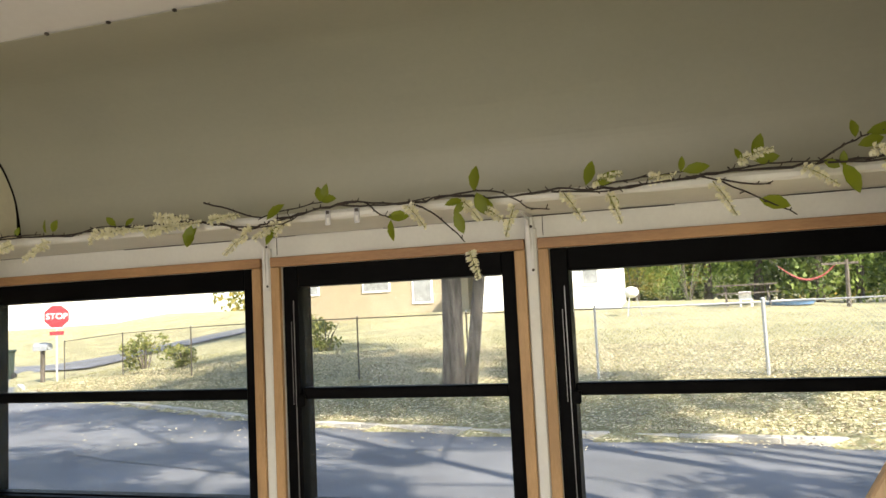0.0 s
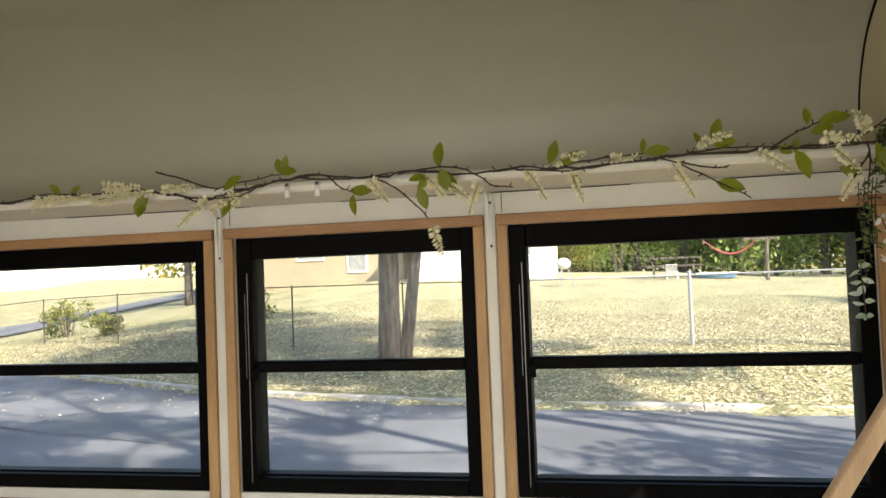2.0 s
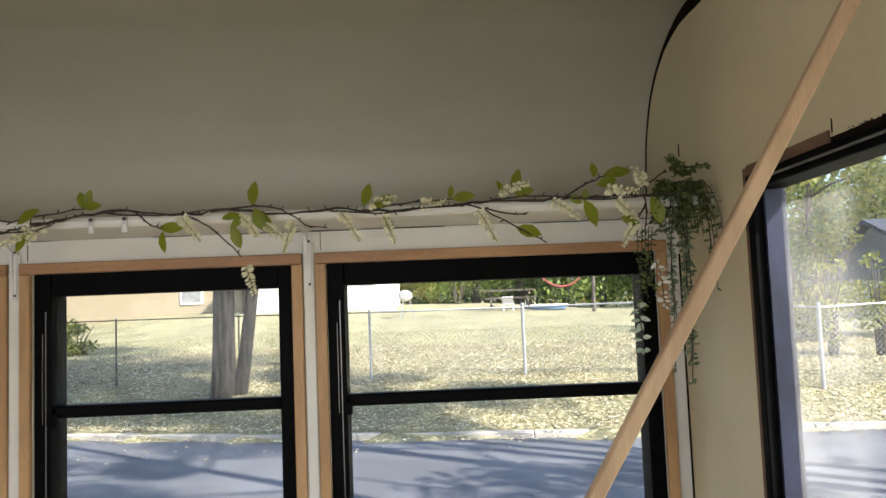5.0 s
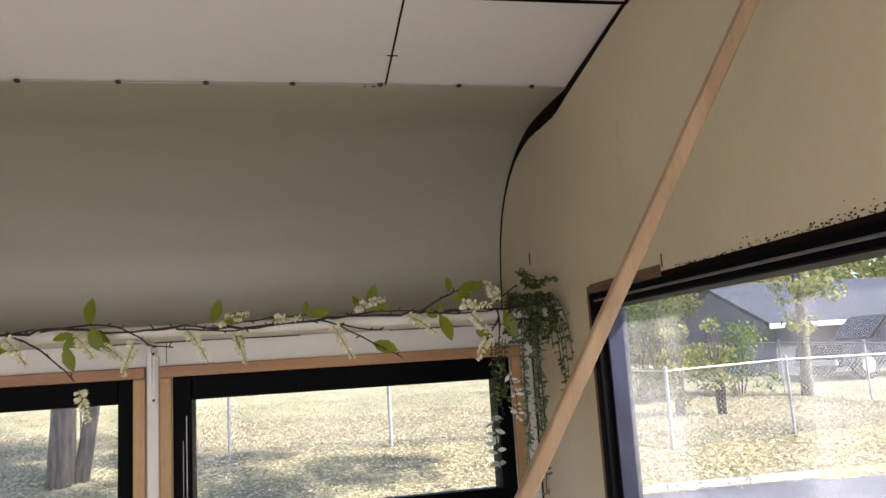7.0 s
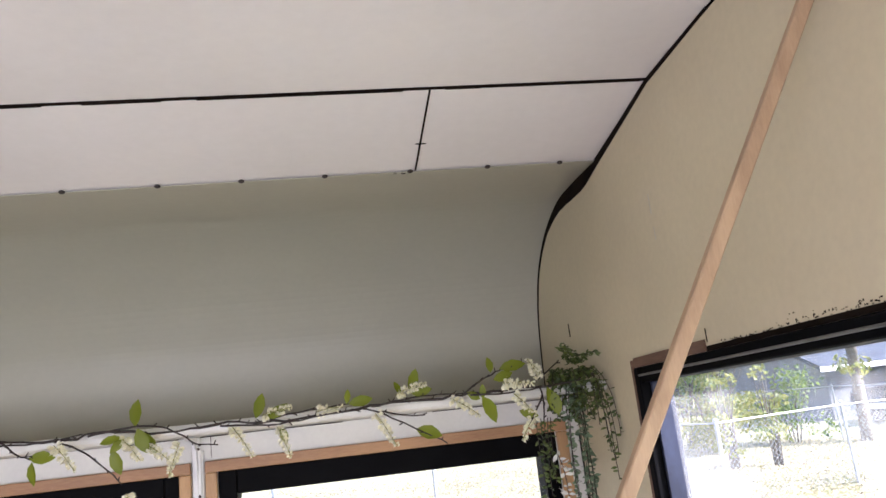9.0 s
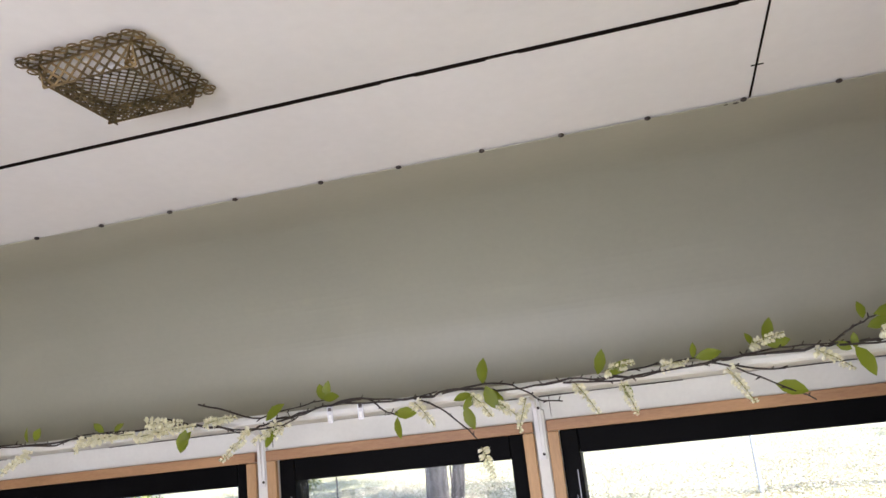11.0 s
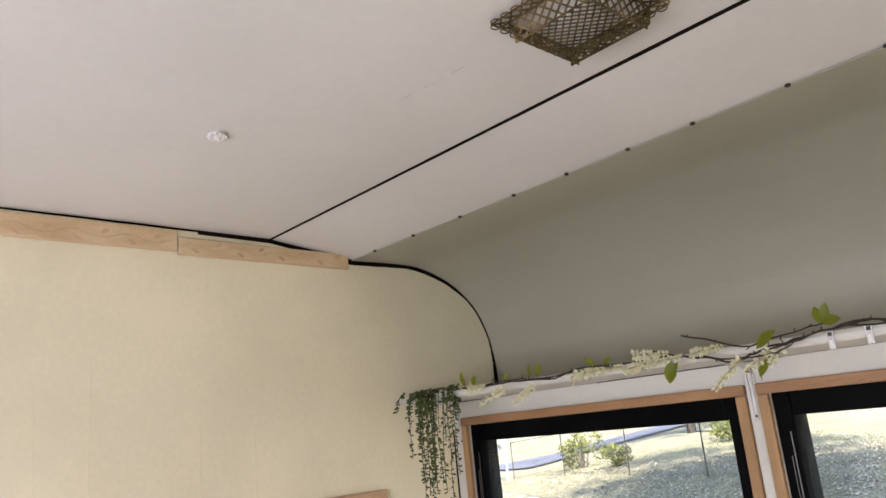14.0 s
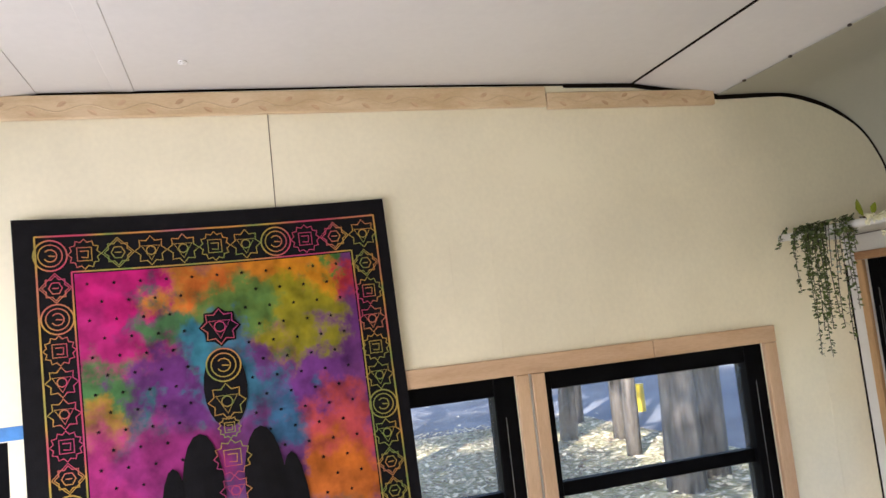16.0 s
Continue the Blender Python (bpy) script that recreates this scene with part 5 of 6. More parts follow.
for (xa, ya), (xb, yb_) in zip(FP, FP[1:]):
    za, zb_ = ground_z(xa, ya), ground_z(xb, yb_)
    part("top_rail", tube(bmesh.new(), [(xa, ya, za + FH), (xb, yb_, zb_ + FH)], 0.013 if xa < -1 else 0.017, 6), "dark_steel" if xa < -1 else "galv", fence)
    L, H = math.hypot(xb - xa, yb_ - ya), FH - 0.04
    vs, fs = [], []
    dirx, diry = (xb - xa) / L, (yb_ - ya) / L

    def P(s, h):
        return Vector((xa + dirx * s, ya + diry * s, za + (zb_ - za) * s / L + h))
    for sg in (1, -1):
        k = -H if sg > 0 else 0.0
        while k < (L if sg > 0 else L + H):
            s0, h0, s1, h1 = k, 0.03, k + sg * H, H
            pts = []
            for s, h in ((s0, h0), (s1, h1)):
                t = h
                if s < 0:
                    t, s = h0 + (h1 - h0) * (0 - s0) / (s1 - s0), 0
                if s > L:
                    t, s = h0 + (h1 - h0) * (L - s0) / (s1 - s0), L
                pts.append((s, t))
            (sa, ha), (sb, hb) = pts
            if 0 <= min(sa, sb) and max(sa, sb) <= L + 1e-6 and abs(sa - sb) > 0.02:
                w = 0.0012 if xa < -1 else 0.0024
                b0 = len(vs)
                for s, h in ((sa, ha), (sb, hb)):
                    p = P(s, h)
                    vs += [p + Vector((-diry * w, dirx * w, 0)), p + Vector((diry * w, -dirx * w, w)), p + Vector((diry * w, -dirx * w, -w))]
                fs += [(b0, b0 + 1, b0 + 4, b0 + 3), (b0 + 1, b0 + 2, b0 + 5, b0 + 4), (b0 + 2, b0, b0 + 3, b0 + 5)]
            k += 0.085
    tagged(raw("wire_mesh", vs, fs, "dark_steel" if xa < -1 else "galv", fence), kind="stuff")

# ---- trees ----


def leaf_cloud(n, blobs, size, flat_z=0.75):
    """Many small leaf blades scattered through uneven clumps: (centre, radius) each."""
    w = np.array([r ** 2 for _, r in blobs])
    pick = np.random.choice(len(blobs), n, p=w / w.sum())
    c = np.array([b[0] for b in blobs])[pick]
    r = np.array([b[1] for b in blobs])[pick]
    d = np.random.normal(size=(n, 3))
    d /= np.linalg.norm(d, axis=1)[:, None]
    pos = c + d * (r * np.random.uniform(0.25, 1.0, n) ** 0.6)[:, None] * np.array([1, 1, flat_z])
    u = np.random.normal(size=(n, 3))
    u /= np.linalg.norm(u, axis=1)[:, None]
    v = np.cross(u, np.random.normal(size=(n, 3)))
    v /= np.linalg.norm(v, axis=1)[:, None]
    s = (size * np.random.uniform(0.6, 1.3, n))[:, None]
    q = np.stack([pos - u * s, pos - v * s * 0.5, pos + u * s, pos + v * s * 0.5], 1).reshape(-1, 3)
    return q.tolist(), np.arange(4 * n).reshape(-1, 4).tolist()


def tree(x, y, stems, height, r, blobs, leaves, material, label, size=0.10, limbs=6, group="trees", name="tree"):
    z = ground_z(x, y)
    ob = thing(name, label, "tree", group, at=(x, y, z))
    tops = []
    for k, (bx, by, tx, ty, rr) in enumerate(stems):
        pts = [Vector((bx + (tx - bx) * t + 0.06 * math.sin(5 * t + k), by + (ty - by) * t, -0.15 + (height + 0.15) * t)) for t in np.linspace(0, 1, 9)]
        radii = [rr * k for k in (1.25, 1.06, 1.0, 0.96, 0.92, 0.86, 0.78, 0.66, 0.5)]
        bm = tube(bmesh.new(), pts, radii, 12)
        for f in bm.faces:
            f.smooth = True
        tr = part("trunk", bm, "bark", ob)
        tops.append((pts, rr))
        bm = bmesh.new()
        for i in range(limbs):
            p = pts[random.randint(4, 8)]
            a, up = random.uniform(0, 2 * math.pi), random.uniform(0.3, 1.0)
            l = height * random.uniform(0.18, 0.36)
            e = p + Vector((math.cos(a), math.sin(a), up)) * l
            m = p.lerp(e, 0.5) + rv(0.15 * l) + Vector((0, 0, 0.08 * l))
            tube(bm, [p, m, e], [rr * 0.42, rr * 0.26, rr * 0.08], 6)
        part("limb", bm, "bark", tr)
    if leaves:
        raw("crown", *leaf_cloud(leaves, [(Vector(c), q) for c, q in blobs], size), material, ob)
    return ob


def crown_blobs(cx, cy, cz, rx, rz, n, r):
    return [((cx + random.uniform(-rx, rx), cy + random.uniform(-rx, rx), cz + random.uniform(-rz, rz)), r * random.uniform(0.6, 1.2)) for _ in range(n)]


# twin-stemmed tree in front of the fence
tree(-3.18, 11.2, [(-0.10, 0, -0.16, 0, 0.18), (0.10, 0.05, 1.15, 0.2, 0.105)], 7.5, 0.2, crown_blobs(0.2, 0, 7.6, 2.6, 1.2, 12, 1.2), 5000, "tree_y", "tall twin-stemmed tree with grey bark and yellowing leaves")
# unseen trees, added so that their shade falls on the street
tree(9.5, -0.9, [(0, 0, 0.3, 0.2, 0.11)], 8.0, 0.2, crown_blobs(0, 0, 8.0, 1.7, 0.6, 11, 0.75), 1900, "tree_y", "unseen tall street shade tree with yellow-green leaves")
tree(2.5, -6.5, [(0, 0, -0.2, 0.1, 0.2)], 9.0, 0.2, crown_blobs(0, 0, 9.0, 2.6, 1.4, 10, 1.3), 5000, "tree_y", "unseen tall lawn shade tree with yellow-green leaves")
tree(13.1, -0.8, [(0, 0, 0.1, 0.1, 0.10)], 15.0, 0.2, crown_blobs(0, 0, 15.1, 1.6, 0.9, 10, 0.9), 3600, "tree_y", "unseen tall shade tree beside the bus with yellow-green leaves")
for x, y, h in ((10.4, 0.3, 16.0), (11.6, -0.2, 18.0), (9.0, 0.5, 17.0), (6.0, -2.5, 11.0), (3.2, -2.6, 11.0)):
    tree(x, y, [(0, 0, 0.1, 0.1, 0.10)], h, 0.2, crown_blobs(0, 0, h, 2.2, 1.0, 15, 0.85), 4800, "tree_y", "unseen tall shade tree beside the bus with yellow-green leaves", limbs=3)
# tall thin-leaved trees, unseen over the roof, added to dapple the bank with shade
for x, y, h in ((4.8, 1.5, 15.5), (7.2, 2.0, 16.0), (3.0, 0.4, 15.0), (6.0, 0.6, 15.0)):
    tree(x, y, [(0, 0, 0.1, 0.1, 0.08)], h, 0.1, crown_blobs(0, 0, h, 2.2, 0.9, 13, 1.0), 3000, "tree_y", "unseen tall shade tree beside the bus with yellow-green leaves", limbs=4)
# trees on the leafy plot to the west
for x, y, rr, lean in ((-6.35, 2.52, 0.165, 0.05), (-6.75, 3.06, 0.17, 0.15), (-9.3, 3.45, 0.10, -0.1), (-9.8, 2.86, 0.11, 0.25), (-10.4, 2.62, 0.12, -0.2), (-9.0, 0.0, 0.16, 0.1), (-8.2, 3.0, 0.08, 0.1), (-8.6, 1.9, 0.12, 0.0), (-11.2, 3.6, 0.14, 0.2)):
    tree(x, y, [(0, 0, lean, lean, rr)], 8.0, rr, crown_blobs(0, 0, 7.5, 1.8, 1.2, 8, 1.1), 2600, "tree_y", "grey-barked tree on the leaf-covered plot", group="plot trees")
# more unseen trees, put behind the bus to shade the plot
for x, y, h in ((-0.8, -5.2, 9.0), (1.8, -4.8, 9.0), (-4.5, -5.5, 9.5), (0.5, -8.0, 11.0)):
    tree(x, y, [(0, 0, 0.1, 0.1, 0.2)], h, 0.2, crown_blobs(0, 0, h, 2.4, 1.3, 12, 1.1), 4200, "tree_y", "unseen tall shade tree behind the bus with yellow-green leaves")
# tree before the grey house
tree(11.7, 13.8, [(0, 0, 0.25, 0.1, 0.12)], 6.2, 0.14, crown_blobs(0.2, 0, 4.9, 1.8, 1.0, 10, 0.9) + crown_blobs(0, 0, 2.0, 0.7, 0.5, 6, 0.4), 3600, "bush_y", "slim tree with sparse yellow-green leaves", size=0.08)


def bush(x, y, r, h, n, material, label, name="bush"):
    z = ground_z(x, y)
    ob = thing(name, label, "bush", "bushes", at=(x, y, z))
    bm = bmesh.new()
    for k in range(9):
        a = random.uniform(0, 6.28)
        tube(bm, [(0.1 * math.cos(a), 0.1 * math.sin(a), -0.05), (0.35 * r * math.cos(a), 0.35 * r * math.sin(a), h * 0.5), (r * 0.7 * math.cos(a), r * 0.7 * math.sin(a), h * random.uniform(0.7, 1.0))], [0.02, 0.014, 0.005], 4)
    part("branches", bm, "bark", ob)
    raw("foliage", *leaf_cloud(n, [(Vector((random.uniform(-r, r) * 0.7, random.uniform(-r, r) * 0.7, h * random.uniform(0.14, 0.95))), r * random.uniform(0.3, 0.55)) for _ in range(12)], 0.06), material, ob)


bush(8.9, 16.6, 1.5, 3.0, 2200, "tree_g", "tall green bush by the fence")
bush(7.5, 11.9, 0.35, 1.9, 260, "bush_y", "slim yellow-green shrub behind the fence")
bush(8.3, 11.8, 0.45, 1.9, 380, "bush_y", "slim yellow-green shrub behind the fence")
bush(8.8, 14.8, 1.1, 2.4, 2600, "bush_y", "broad yellow-green bush behind the fence")
bush(10.9, 15.2, 0.9, 1.6, 900, "tree_g", "green shrub before the grey house")
bush(-14.6, 17.4, 0.7, 1.0, 900, "bush_y", "yellow-green shrub at the street corner")
bush(-12.6, 16.4, 0.5, 0.6, 600, "bush_y", "low weedy shrub along the fence")
bush(-11.0, 20.0, 0.9, 0.8, 1000, "bush_y", "yellowing shrub behind the fence")
bush(-8.7, 17.4, 0.6, 0.8, 800, "bush_y", "yellowing shrub behind the fence")
bush(1.5, 36.0, 2.6, 4.6, 3000, "tree_g", "large green bush at the lawn's edge")
bush(-1.0, 37.0, 2.0, 3.4, 2000, "tree_y", "large yellow-green bush at the lawn's edge")

# woods behind the lawn
for i in range(16):
    x, y = -9 + i * 2.4 + random.uniform(-0.8, 0.8), 41 + random.uniform(-3, 5)
    tree(x, y, [(0, 0, random.uniform(-0.5, 0.5), 0, random.uniform(0.15, 0.28))], 9.0, 0.2, crown_blobs(0, 0, 4.0, 2.0, 3.2, 12, 1.7), 2600, random.choice(("tree_g", "tree_g", "tree_y")), "woodland tree behind the lawn", size=0.16, limbs=5, group="woodland trees")
vs, fs = leaf_cloud(42000, [(Vector((-14 + 1.6 * i, 48 + random.uniform(-2, 2), ground_z(0, 48) + random.uniform(0.5, 7.0))), random.uniform(1.5, 2.6)) for i in range(44)] + [(Vector((-14 + 1.6 * i, 50, ground_z(0, 50) + 1.5)), 2.6) for i in range(44)], 0.27)
tagged(raw("undergrowth", vs, fs, "tree_g"), "dense dark green woodland behind the lawn", "woodland", kind="stuff")
vs, fs = leaf_cloud(30000, [(Vector((-70 + 3.2 * i, 75 + random.uniform(-4, 4), random.uniform(0.5, 9.0))), random.uniform(2.5, 4.5)) for i in range(44)] + [(Vector((50 + random.uniform(-5, 5), -30 + 3.5 * i, random.uniform(0.5, 8.0))), random.uniform(2.5, 4.5)) for i in range(28)] + [(Vector((-48 + random.uniform(-4, 4), -30 + 3.2 * i, random.uniform(0.5, 8.0))), random.uniform(2.5, 4.0)) for i in range(14)], 0.35)
tagged(raw("far_trees", vs, fs, "tree_y"), "far autumn trees round the neighbourhood", "woodland", kind="stuff")

for x, y, h in ((22.0, 31.0, 8.0), (27.0, 33.0, 9.0), (33.0, 30.0, 8.5), (38.0, 26.0, 9.0), (18.0, 33.0, 8.0)):
    tree(x, y, [(0, 0, 0.3, 0.1, 0.2)], h, 0.2, crown_blobs(0, 0, h * 0.62, 2.6, h * 0.3, 16, 1.6), 3600, "bush_y", "tall autumn tree behind the grey house", size=0.16, group="trees behind the house")
tree(-13.4, 24.0, [(0, 0, 0.5, 0.1, 0.16), (0.1, 0.1, -0.7, 0.3, 0.12)], 6.0, 0.2, crown_blobs(0, 0, 4.6, 2.4, 1.2, 14, 1.1), 3600, "bush_y", "pale-stemmed autumn tree beside the tan house", size=0.10)
tree(-15.5, 25.5, [(0, 0, -0.3, 0.1, 0.15)], 6.5, 0.2, crown_blobs(0, 0, 4.4, 2.2, 1.6, 12, 1.1), 2800, "tree_y", "autumn tree beside the side lane", size=0.10)

# ---- buildings ----


def gable_house(name, x0, x1, y0, y1, z0, eave, ridge, wall, roof, label, along="x", wins=(), over=0.4):
    """A house with a gable roof; wins: (face, a, b, z0, z1) with face 's' (towards -y) or 'w' (towards -x)."""
    ob = thing(name, label, "house")
    if along == "x":
        m = (y0 + y1) / 2
        part("wall", prism([(y0, z0 - 0.8), (y1, z0 - 0.8), (y1, eave), (m, ridge), (y0, eave)], 0, x0, x1), wall, ob)
        s = (ridge - eave) / (m - y0)
        for sg, e in ((1, y0 - over), (-1, y1 + over)):
            ez = eave - over * s
            part("roof", prism([(e, ez + 0.02), (m, ridge + 0.02), (m, ridge + 0.16), (e, ez + 0.16)], 0, x0 - over, x1 + over), roof, ob)
            part("fascia", boxes((x0 - over, x1 + over, e - 0.03 if sg > 0 else e, e if sg > 0 else e + 0.03, ez - 0.02, ez + 0.13)), "bright", ob)
    else:
        m = (x0 + x1) / 2
        part("wall", prism([(x0, z0 - 0.8), (x1, z0 - 0.8), (x1, eave), (m, ridge), (x0, eave)], 1, y0, y1), wall, ob)
        s = (ridge - eave) / (m - x0)
        for e in (x0 - over, x1 + over):
            ez = eave - over * s
            part("roof", prism([(e, ez + 0.02), (m, ridge + 0.02), (m, ridge + 0.16), (e, ez + 0.16)], 1, y0 - over, y1 + over), roof, ob)
            part("fascia", boxes((e - 0.015, e + 0.015, y0 - over, y1 + over, ez - 0.02, ez + 0.13)), "bright", ob)
    for face, a, b, za, zb in wins:
        if face == "s":
            w = part("window", boxes((a - 0.08, b + 0.08, y0 - 0.05, y0 - 0.004, za - 0.08, zb + 0.08)), "bright", ob)
            part("pane", boxes((a, b, y0 - 0.058, y0 - 0.0505, za, zb)), "pane_far", w)
        else:
            w = part("window", boxes((x0 - 0.05, x0 - 0.004, a - 0.08, b + 0.08, za - 0.08, zb + 0.08)), "bright", ob)
            part("pane", boxes((x0 - 0.058, x0 - 0.0505, a, b, za, zb)), "pane_far", w)
    return ob


gable_house("house", -16.6, -7.8, 30.0, 38.0, 1.0, 4.3, 6.6, "tan", "roof", "tan sided single-storey house with a grey roof", "x",
            [("s", -12.7, -11.5, 2.3, 3.4), ("s", -10.3, -9.5, 1.7, 3.6), ("s", -16.0, -15.0, 2.3, 3.4)])
gable_house("shed", -6.9, -1.2, 28.0, 32.0, 0.8, 3.6, 4.8, "bright", "roof", "white boarded outbuilding with a small window", "y", [("s", -2.6, -2.05, 2.05, 2.8)])
gable_house("house", 15.1, 28.0, 19.6, 26.2, -0.4, 1.95, 3.35, "siding", "roof", "grey house with a gable end and shingled roof", "x",
            [("s", 18.5, 19.6, 0.5, 1.5), ("s", 22.0, 23.2, 0.5, 1.5)])
gable_house("garage", -72.0, -38.0, 44.0, 56.0, 1.6, 6.6, 9.5, "bright", "roof", "long white building across the side street", "x", [])
gable_house("house", -46.0, -34.0, 6.0, 20.0, -1.0, 2.6, 4.6, "bright", "roof", "white house beyond the leafy plot", "y", [("s", -44.0, -42.0, 0.4, 1.6)])

# ---- street things ----


def octagon(r):
    return [(r * math.cos(math.pi / 8 + k * math.pi / 4), r * math.sin(math.pi / 8 + k * math.pi / 4)) for k in range(8)]


sx, sy = -17.85, 17.4
sz = ground_z(sx, sy)
sign = thing("stop_sign", "red octagonal stop sign on a steel post", "sign", at=(sx, sy, 0.12))
sign.rotation_euler = (0, 0, radians(42))
part("post", boxes((-0.03, 0.03, 0.011, 0.05, sz - 0.30, 1.9)), "galv", sign)
bm = prism(octagon(0.40), 1, 0.0, 0.01)
bmesh.ops.translate(bm, verts=bm.verts[:], vec=(0, 0, 1.56))
part("rim", bm, "signwhite", sign, "white rim")
bm = prism(octagon(0.372), 1, -0.006, -0.001)
bmesh.ops.translate(bm, verts=bm.verts[:], vec=(0, 0, 1.56))
part("face", bm, "red", sign, "red sheet face")
txt = bpy.data.curves.new("word", "FONT")
txt.body, txt.size, txt.align_x, txt.align_y, txt.extrude = "STOP", 0.255, "CENTER", "CENTER", 0.002
txt_ob = new("word", txt)
dg = bpy.context.evaluated_depsgraph_get()
me = bpy.data.meshes.new_from_object(txt_ob.evaluated_get(dg))
bpy.data.objects.remove(txt_ob)
me.materials.append(M["signwhite"])
word = new("lettering", me)
word.parent = sign
word.matrix_basis = pose(0, -0.009, 1.56, 90, 0, 0)
part("plate", boxes((-0.2, 0.2, -0.004, 0.004, 0.98, 1.10)), "red", sign, "small red plate below")

mb = thing("mailbox", "grey mailbox on a wooden post", "mailbox", at=(-18.75, 17.75, ground_z(-18.75, 17.75)))
part("post", boxes((-0.05, 0.05, -0.05, 0.05, -0.1, 1.0)), "bark", mb)
bm = prism([(-0.12, 0), (0.12, 0), (0.12, 0.14), (0.08, 0.22), (0.0, 0.25), (-0.08, 0.22), (-0.12, 0.14)], 0, -0.28, 0.28)
bmesh.ops.translate(bm, verts=bm.verts[:], vec=(0, 0, 1.0))
part("box", bm, "galv", mb)

bn = thing("wheelie_bin", "dark green plastic wheeled rubbish bin", "bin", at=(-23.6, 20.6, ZR + 0.02))
bm = prism([(-0.30, 0.0), (0.30, 0.0), (0.37, 1.0), (-0.37, 1.0)], 1, -0.36, 0.36)
part("body", bm, "bin", bn)
part("lid", boxes((-0.42, 0.42, -0.42, 0.42, 1.0, 1.09), bev=0.03), "bin", bn)
for s in (-0.3, 0.3):
    bm = bmesh.new()
    bmesh.ops.create_cone(bm, cap_ends=True, segments=16, radius1=0.13, radius2=0.13, depth=0.06, matrix=Matrix.Translation((s, 0.36, 0.10)) @ Matrix.Rotation(radians(90), 4, "Y"))
    part("wheel", bm, "tyre", bn)

# lawn: clothes pole, grill, and stand-in table, chair and pool for low items
def on(x, y):
    return (x, y, ground_z(x, y))


pt = thing("picnic_table", "wooden picnic table standing in for low brown items on the lawn", "table", at=on(3.2, 27.0))
part("top", boxes((-1.0, 1.0, -0.4, 0.4, 0.70, 0.75)), "bark", pt)
for s in (-0.75, 0.75):
    part("bench", boxes((-1.0, 1.0, s - 0.12, s + 0.12, 0.42, 0.46)), "bark", pt)
for s in (-0.7, 0.7):
    part("leg", prism([(-0.75, 0), (-0.62, 0), (0.15, 0.70), (0.0, 0.70)], 0, s - 0.03, s + 0.03), "bark", pt)
    part("leg", prism([(0.75, 0), (0.62, 0), (-0.15, 0.70), (0.0, 0.70)], 0, s + 0.032, s + 0.08), "bark", pt)
ch = thing("lawn_chair", "flattened white chair standing in for a low white item", "chair", at=on(3.1, 26.2))
ch.scale = (0.8, 0.8, 0.62)
part("seat", boxes((-0.26, 0.26, -0.25, 0.25, 0.38, 0.42), bev=0.01), "bright", ch)
part("backrest", boxes((-0.26, 0.26, 0.25, 0.29, 0.42, 0.85), bev=0.01), "bright", ch)
for a in (-0.23, 0.23):
    for b in (-0.22, 0.22):
        part("leg", boxes((a - 0.02, a + 0.02, b - 0.02, b + 0.02, 0, 0.379)), "bright", ch)
bp_ = thing("paddling_pool", "flattened blue pool standing in for a blue-white item", "pool", at=on(4.7, 27.6))
bp_.scale = (0.85, 0.85, 0.6)
bm = bmesh.new()
bmesh.ops.create_cone(bm, cap_ends=True, segments=28, radius1=0.9, radius2=1.0, depth=0.26, matrix=Matrix.Translation((0, 0, 0.13)))
part("wall", bm, "bluepl", bp_)
bm = tube(bmesh.new(), [(1.0 * math.cos(a), 1.0 * math.sin(a), 0.27) for a in np.linspace(0, 2 * math.pi, 25)], 0.05, 6)
part("rim", bm, "bright", bp_)
tp = thing("clothes_pole", "wooden clothes-line pole with a cross-arm", "pole", at=on(6.45, 26.9))
part("post", tube(bmesh.new(), [(0, 0, -0.1), (0.03, 0, 1.62)], [0.08, 0.065], 8), "bark", tp)
part("arm", boxes((-0.75, 0.4, -0.05, 0.05, 1.46, 1.54)), "bark", tp)
gr = thing("kettle_grill", "white kettle grill on thin legs", "grill", at=on(-0.65, 24.0))
bm = bmesh.new()
bmesh.ops.create_uvsphere(bm, u_segments=16, v_segments=10, radius=0.24, matrix=Matrix.Translation((0, 0, 0.80)) @ Matrix.Diagonal((1, 1, 0.8, 1)))
part("bowl", bm, "bright", gr, smooth=True)
for k in range(3):
    a = k * 2.09
    part("leg", tube(bmesh.new(), [(0.15 * math.cos(a), 0.15 * math.sin(a), 0.62), (0.3 * math.cos(a), 0.3 * math.sin(a), 0)], 0.018, 5), "galv", gr)
hm = thing("hammock", "red cloth hammock slung at the lawn's edge", "hammock")
hp = smooth_line([(4.5, 28.3, 2.30), (4.95, 28.2, 1.92), (5.4, 28.1, 1.74), (5.9, 28.0, 1.86), (6.35, 27.9, 2.25)], 5)
part("cloth", tube(bmesh.new(), hp, [0.012 + 0.04 * math.sin(math.pi * i / (len(hp) - 1)) for i in range(len(hp))], 6), "faded", hm)
for e, q in ((hp[0], (4.0, 28.5, 2.75)), (hp[-1], (6.6, 27.8, 2.5))):
    part("rope", tube(bmesh.new(), [e, q], 0.012, 4), "dark_steel", hm)
yb2 = thing("yellow_drum", "yellow plastic drum among the trees", "drum", at=(-11.6, 5.1, ground_z(-11.6, 5.1)))
bm = bmesh.new()
bmesh.ops.create_cone(bm, cap_ends=True, segments=18, radius1=0.07, radius2=0.07, depth=0.5, matrix=Matrix.Translation((0, 0, 0.275)))
part("body", bm, "yellow", yb2)
part("rim", tube(bmesh.new(), [(0.07 * math.cos(a), 0.07 * math.sin(a), 0.4) for a in np.linspace(0, 6.2832, 19)], 0.01, 5), "yellow", yb2)


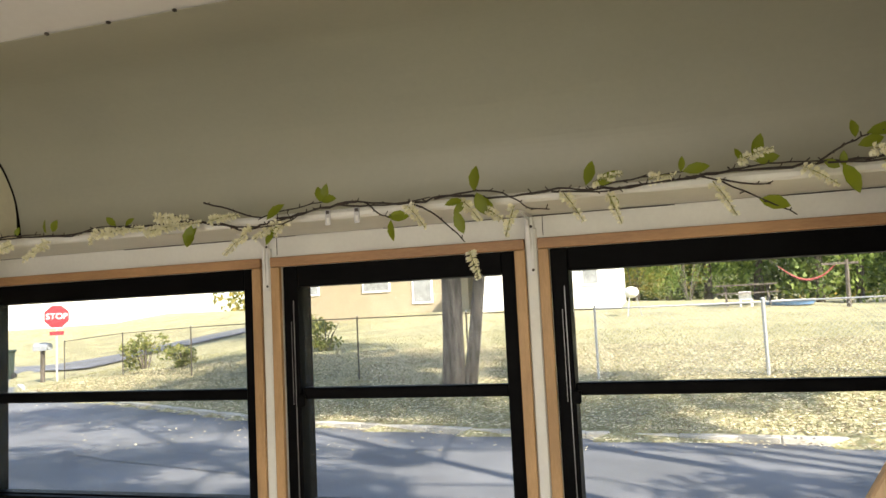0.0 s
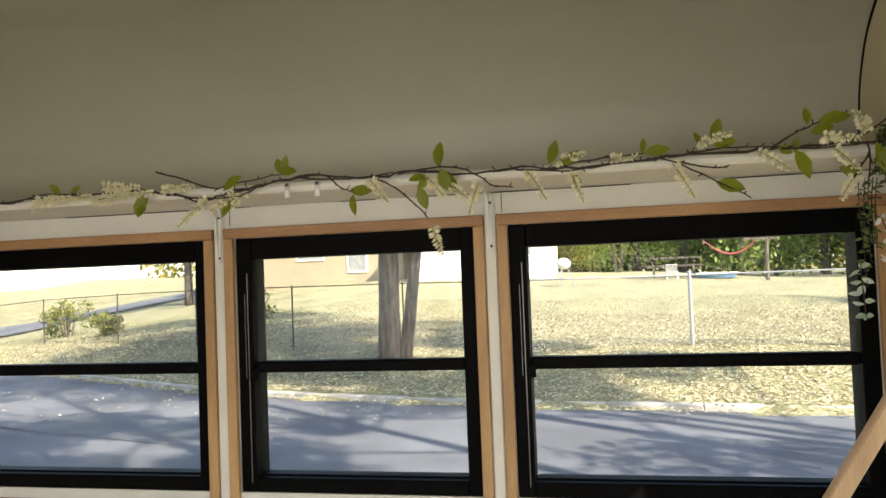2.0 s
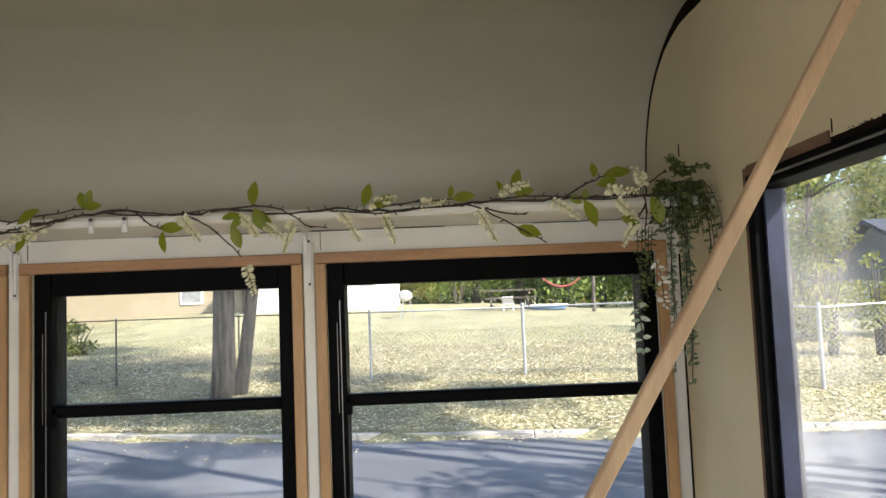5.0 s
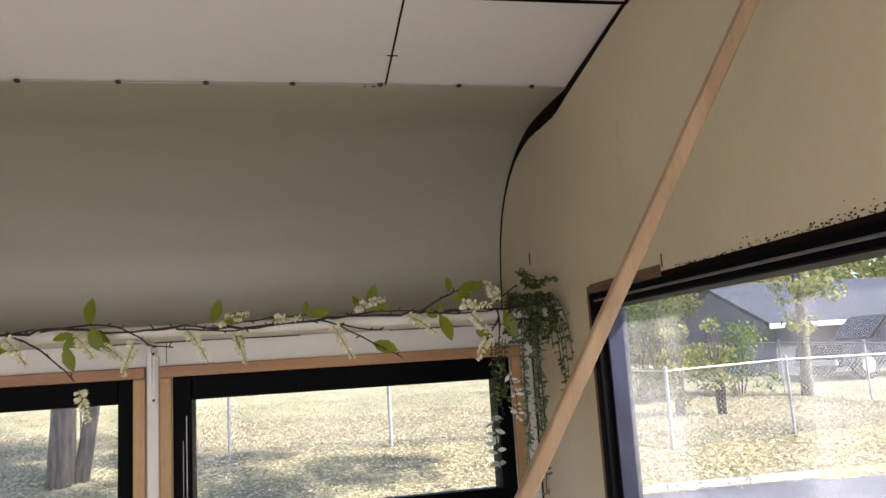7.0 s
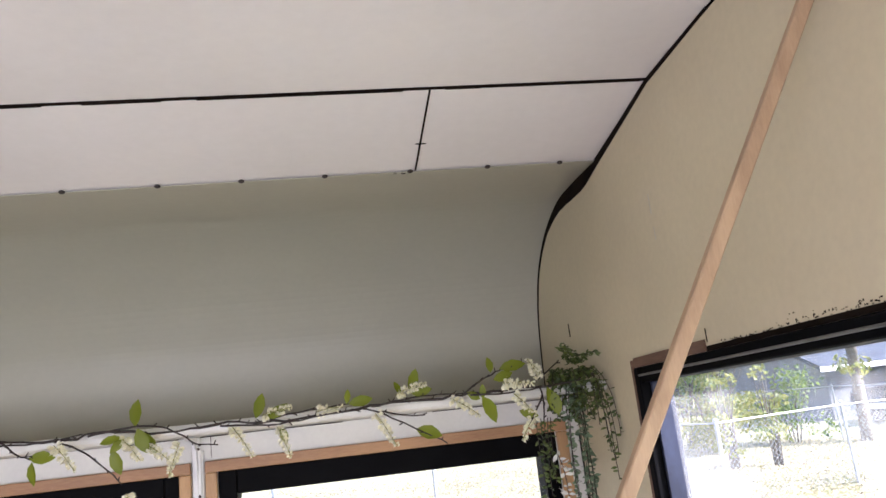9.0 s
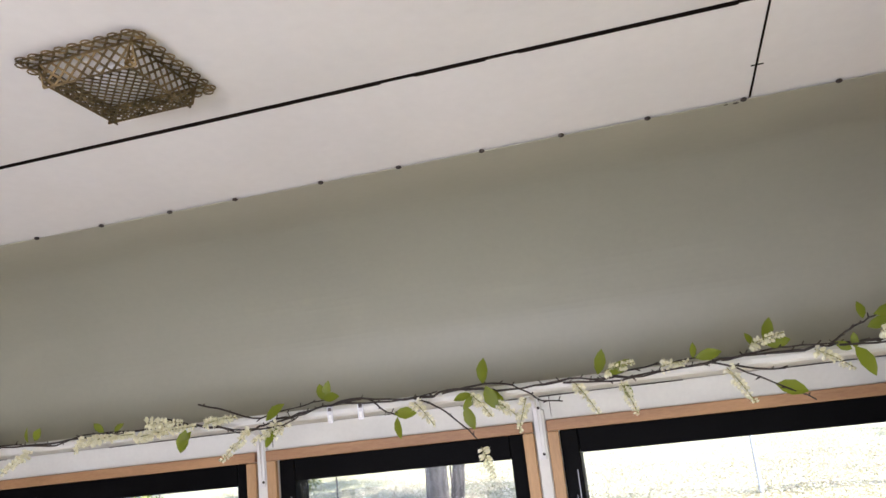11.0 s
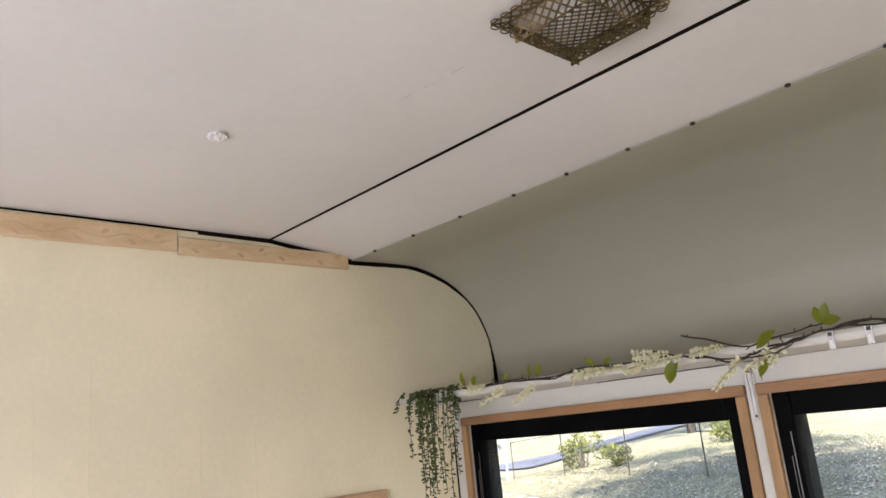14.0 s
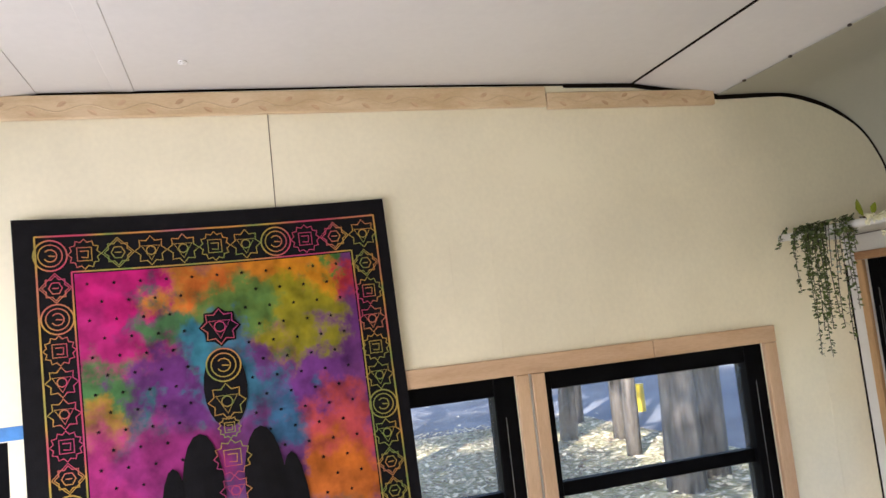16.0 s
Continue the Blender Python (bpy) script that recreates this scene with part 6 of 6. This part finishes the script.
def suv(x, y, turn):
    z = ground_z(x, y)
    ob = thing("parked_suv", "dark blue parked off-road car beside the house", "car", at=(x, y, z))
    ob.rotation_euler = (0, 0, radians(turn))
    low = [(-2.2, 0.35), (2.2, 0.35), (2.28, 0.6), (2.2, 0.98), (1.05, 1.08), (-2.2, 1.08), (-2.28, 0.7)]
    cab = [(-2.15, 1.08), (1.0, 1.08), (0.35, 1.70), (0.1, 1.76), (-1.95, 1.76), (-2.1, 1.66)]
    for nm, o, w in (("body", low, 0.9), ("cabin", cab, 0.80)):
        bm = prism(o, 1, -w, w)
        bmesh.ops.bevel(bm, geom=bm.edges[:], offset=0.05, segments=2, affect="EDGES", clamp_overlap=True)
        part(nm, bm, "car", ob)
    for s in (-1, 1):
        for a, b in ((-2.0, -1.2), (-1.12, -0.3), (-0.22, 0.5)):
            part("side_window", prism([(a, 1.14), (b, 1.14), (b - (0.28 if b > 0.3 else 0), 1.62), (a, 1.62)], 1, s * 0.803, s * 0.815), "tint", ob)
        for a in (-1.4, 1.4):
            bm = bmesh.new()
            bmesh.ops.create_cone(bm, cap_ends=True, segments=22, radius1=0.38, radius2=0.38, depth=0.24, matrix=Matrix.Translation((a, s * 0.82, 0.38)) @ Matrix.Rotation(radians(90), 4, "X"))
            wh = part("wheel", bm, "tyre", ob)
            bm = bmesh.new()
            bmesh.ops.create_cone(bm, cap_ends=True, segments=18, radius1=0.22, radius2=0.2, depth=0.03, matrix=Matrix.Translation((a, s * 0.955, 0.38)) @ Matrix.Rotation(radians(90), 4, "X"))
            part("rim", bm, "galv", wh)
    part("windscreen", prism([(1.03, 1.12), (0.40, 1.69), (0.42, 1.70), (1.06, 1.13)], 1, -0.70, 0.70), "tint", ob)
    part("bumper", boxes((2.25, 2.36, -0.85, 0.85, 0.40, 0.56), bev=0.03), "galv", ob)


suv(17.0, 17.4, 182)

# ---- fallen leaves and grass blades ----


def scatter(n, area, size, z_off, standing, seed):
    rng = np.random.RandomState(seed)
    vs, fs = [], []
    for i in range(n):
        x, y = rng.uniform(area[0], area[1]), rng.uniform(area[2], area[3])
        z = ground_z(x, y)
        d = y - kerb_y(x)
        on_road = d < 0 and (y > 4.2 or x < -12.4)
        if on_road:
            if standing or rng.rand() > (0.5 if d > -0.35 else 0.02):
                continue
            z = ZR + 0.045
        if -0.05 < d < 0.3:
            z = ZR + 0.14
        a, s = rng.uniform(0, 6.28), size * rng.uniform(0.6, 1.3)
        u = Vector((math.cos(a), math.sin(a), rng.uniform(-0.3, 0.3))) * s
        v = Vector((-math.sin(a), math.cos(a), rng.uniform(-0.3, 0.3))) * s * 0.6
        p = Vector((x, y, z + z_off + abs(u.z) + abs(v.z)))
        b = len(vs)
        if standing:
            h = Vector((rng.uniform(-0.4, 0.4), rng.uniform(-0.4, 0.4), 1)) * s * 1.8
            vs += [p - u * 0.25, p + u * 0.25, p + h]
            fs.append((b, b + 1, b + 2))
        else:
            vs += [p - u, p - v, p + u, p + v]
            fs.append((b, b + 1, b + 2, b + 3))
    return vs, fs


tagged(raw("fallen_leaves", *scatter(120000, (-17, 12, 7.5, 16.5), 0.027, 0.01, False, 3), "litter"), "brown and tan fallen leaves over grass and gutter", "leaves", kind="stuff")
tagged(raw("fallen_leaves", *scatter(24000, (-15, -2, -3, 4.4), 0.04, 0.01, False, 5), "litter"), "brown fallen leaves under the plot trees", "leaves", kind="stuff")
tagged(raw("grass", *scatter(60000, (-18, 14, 7.4, 20), 0.024, 0.0, True, 7), "tuft"), "short dry grass blades on bank and lawn", "grass", kind="stuff")
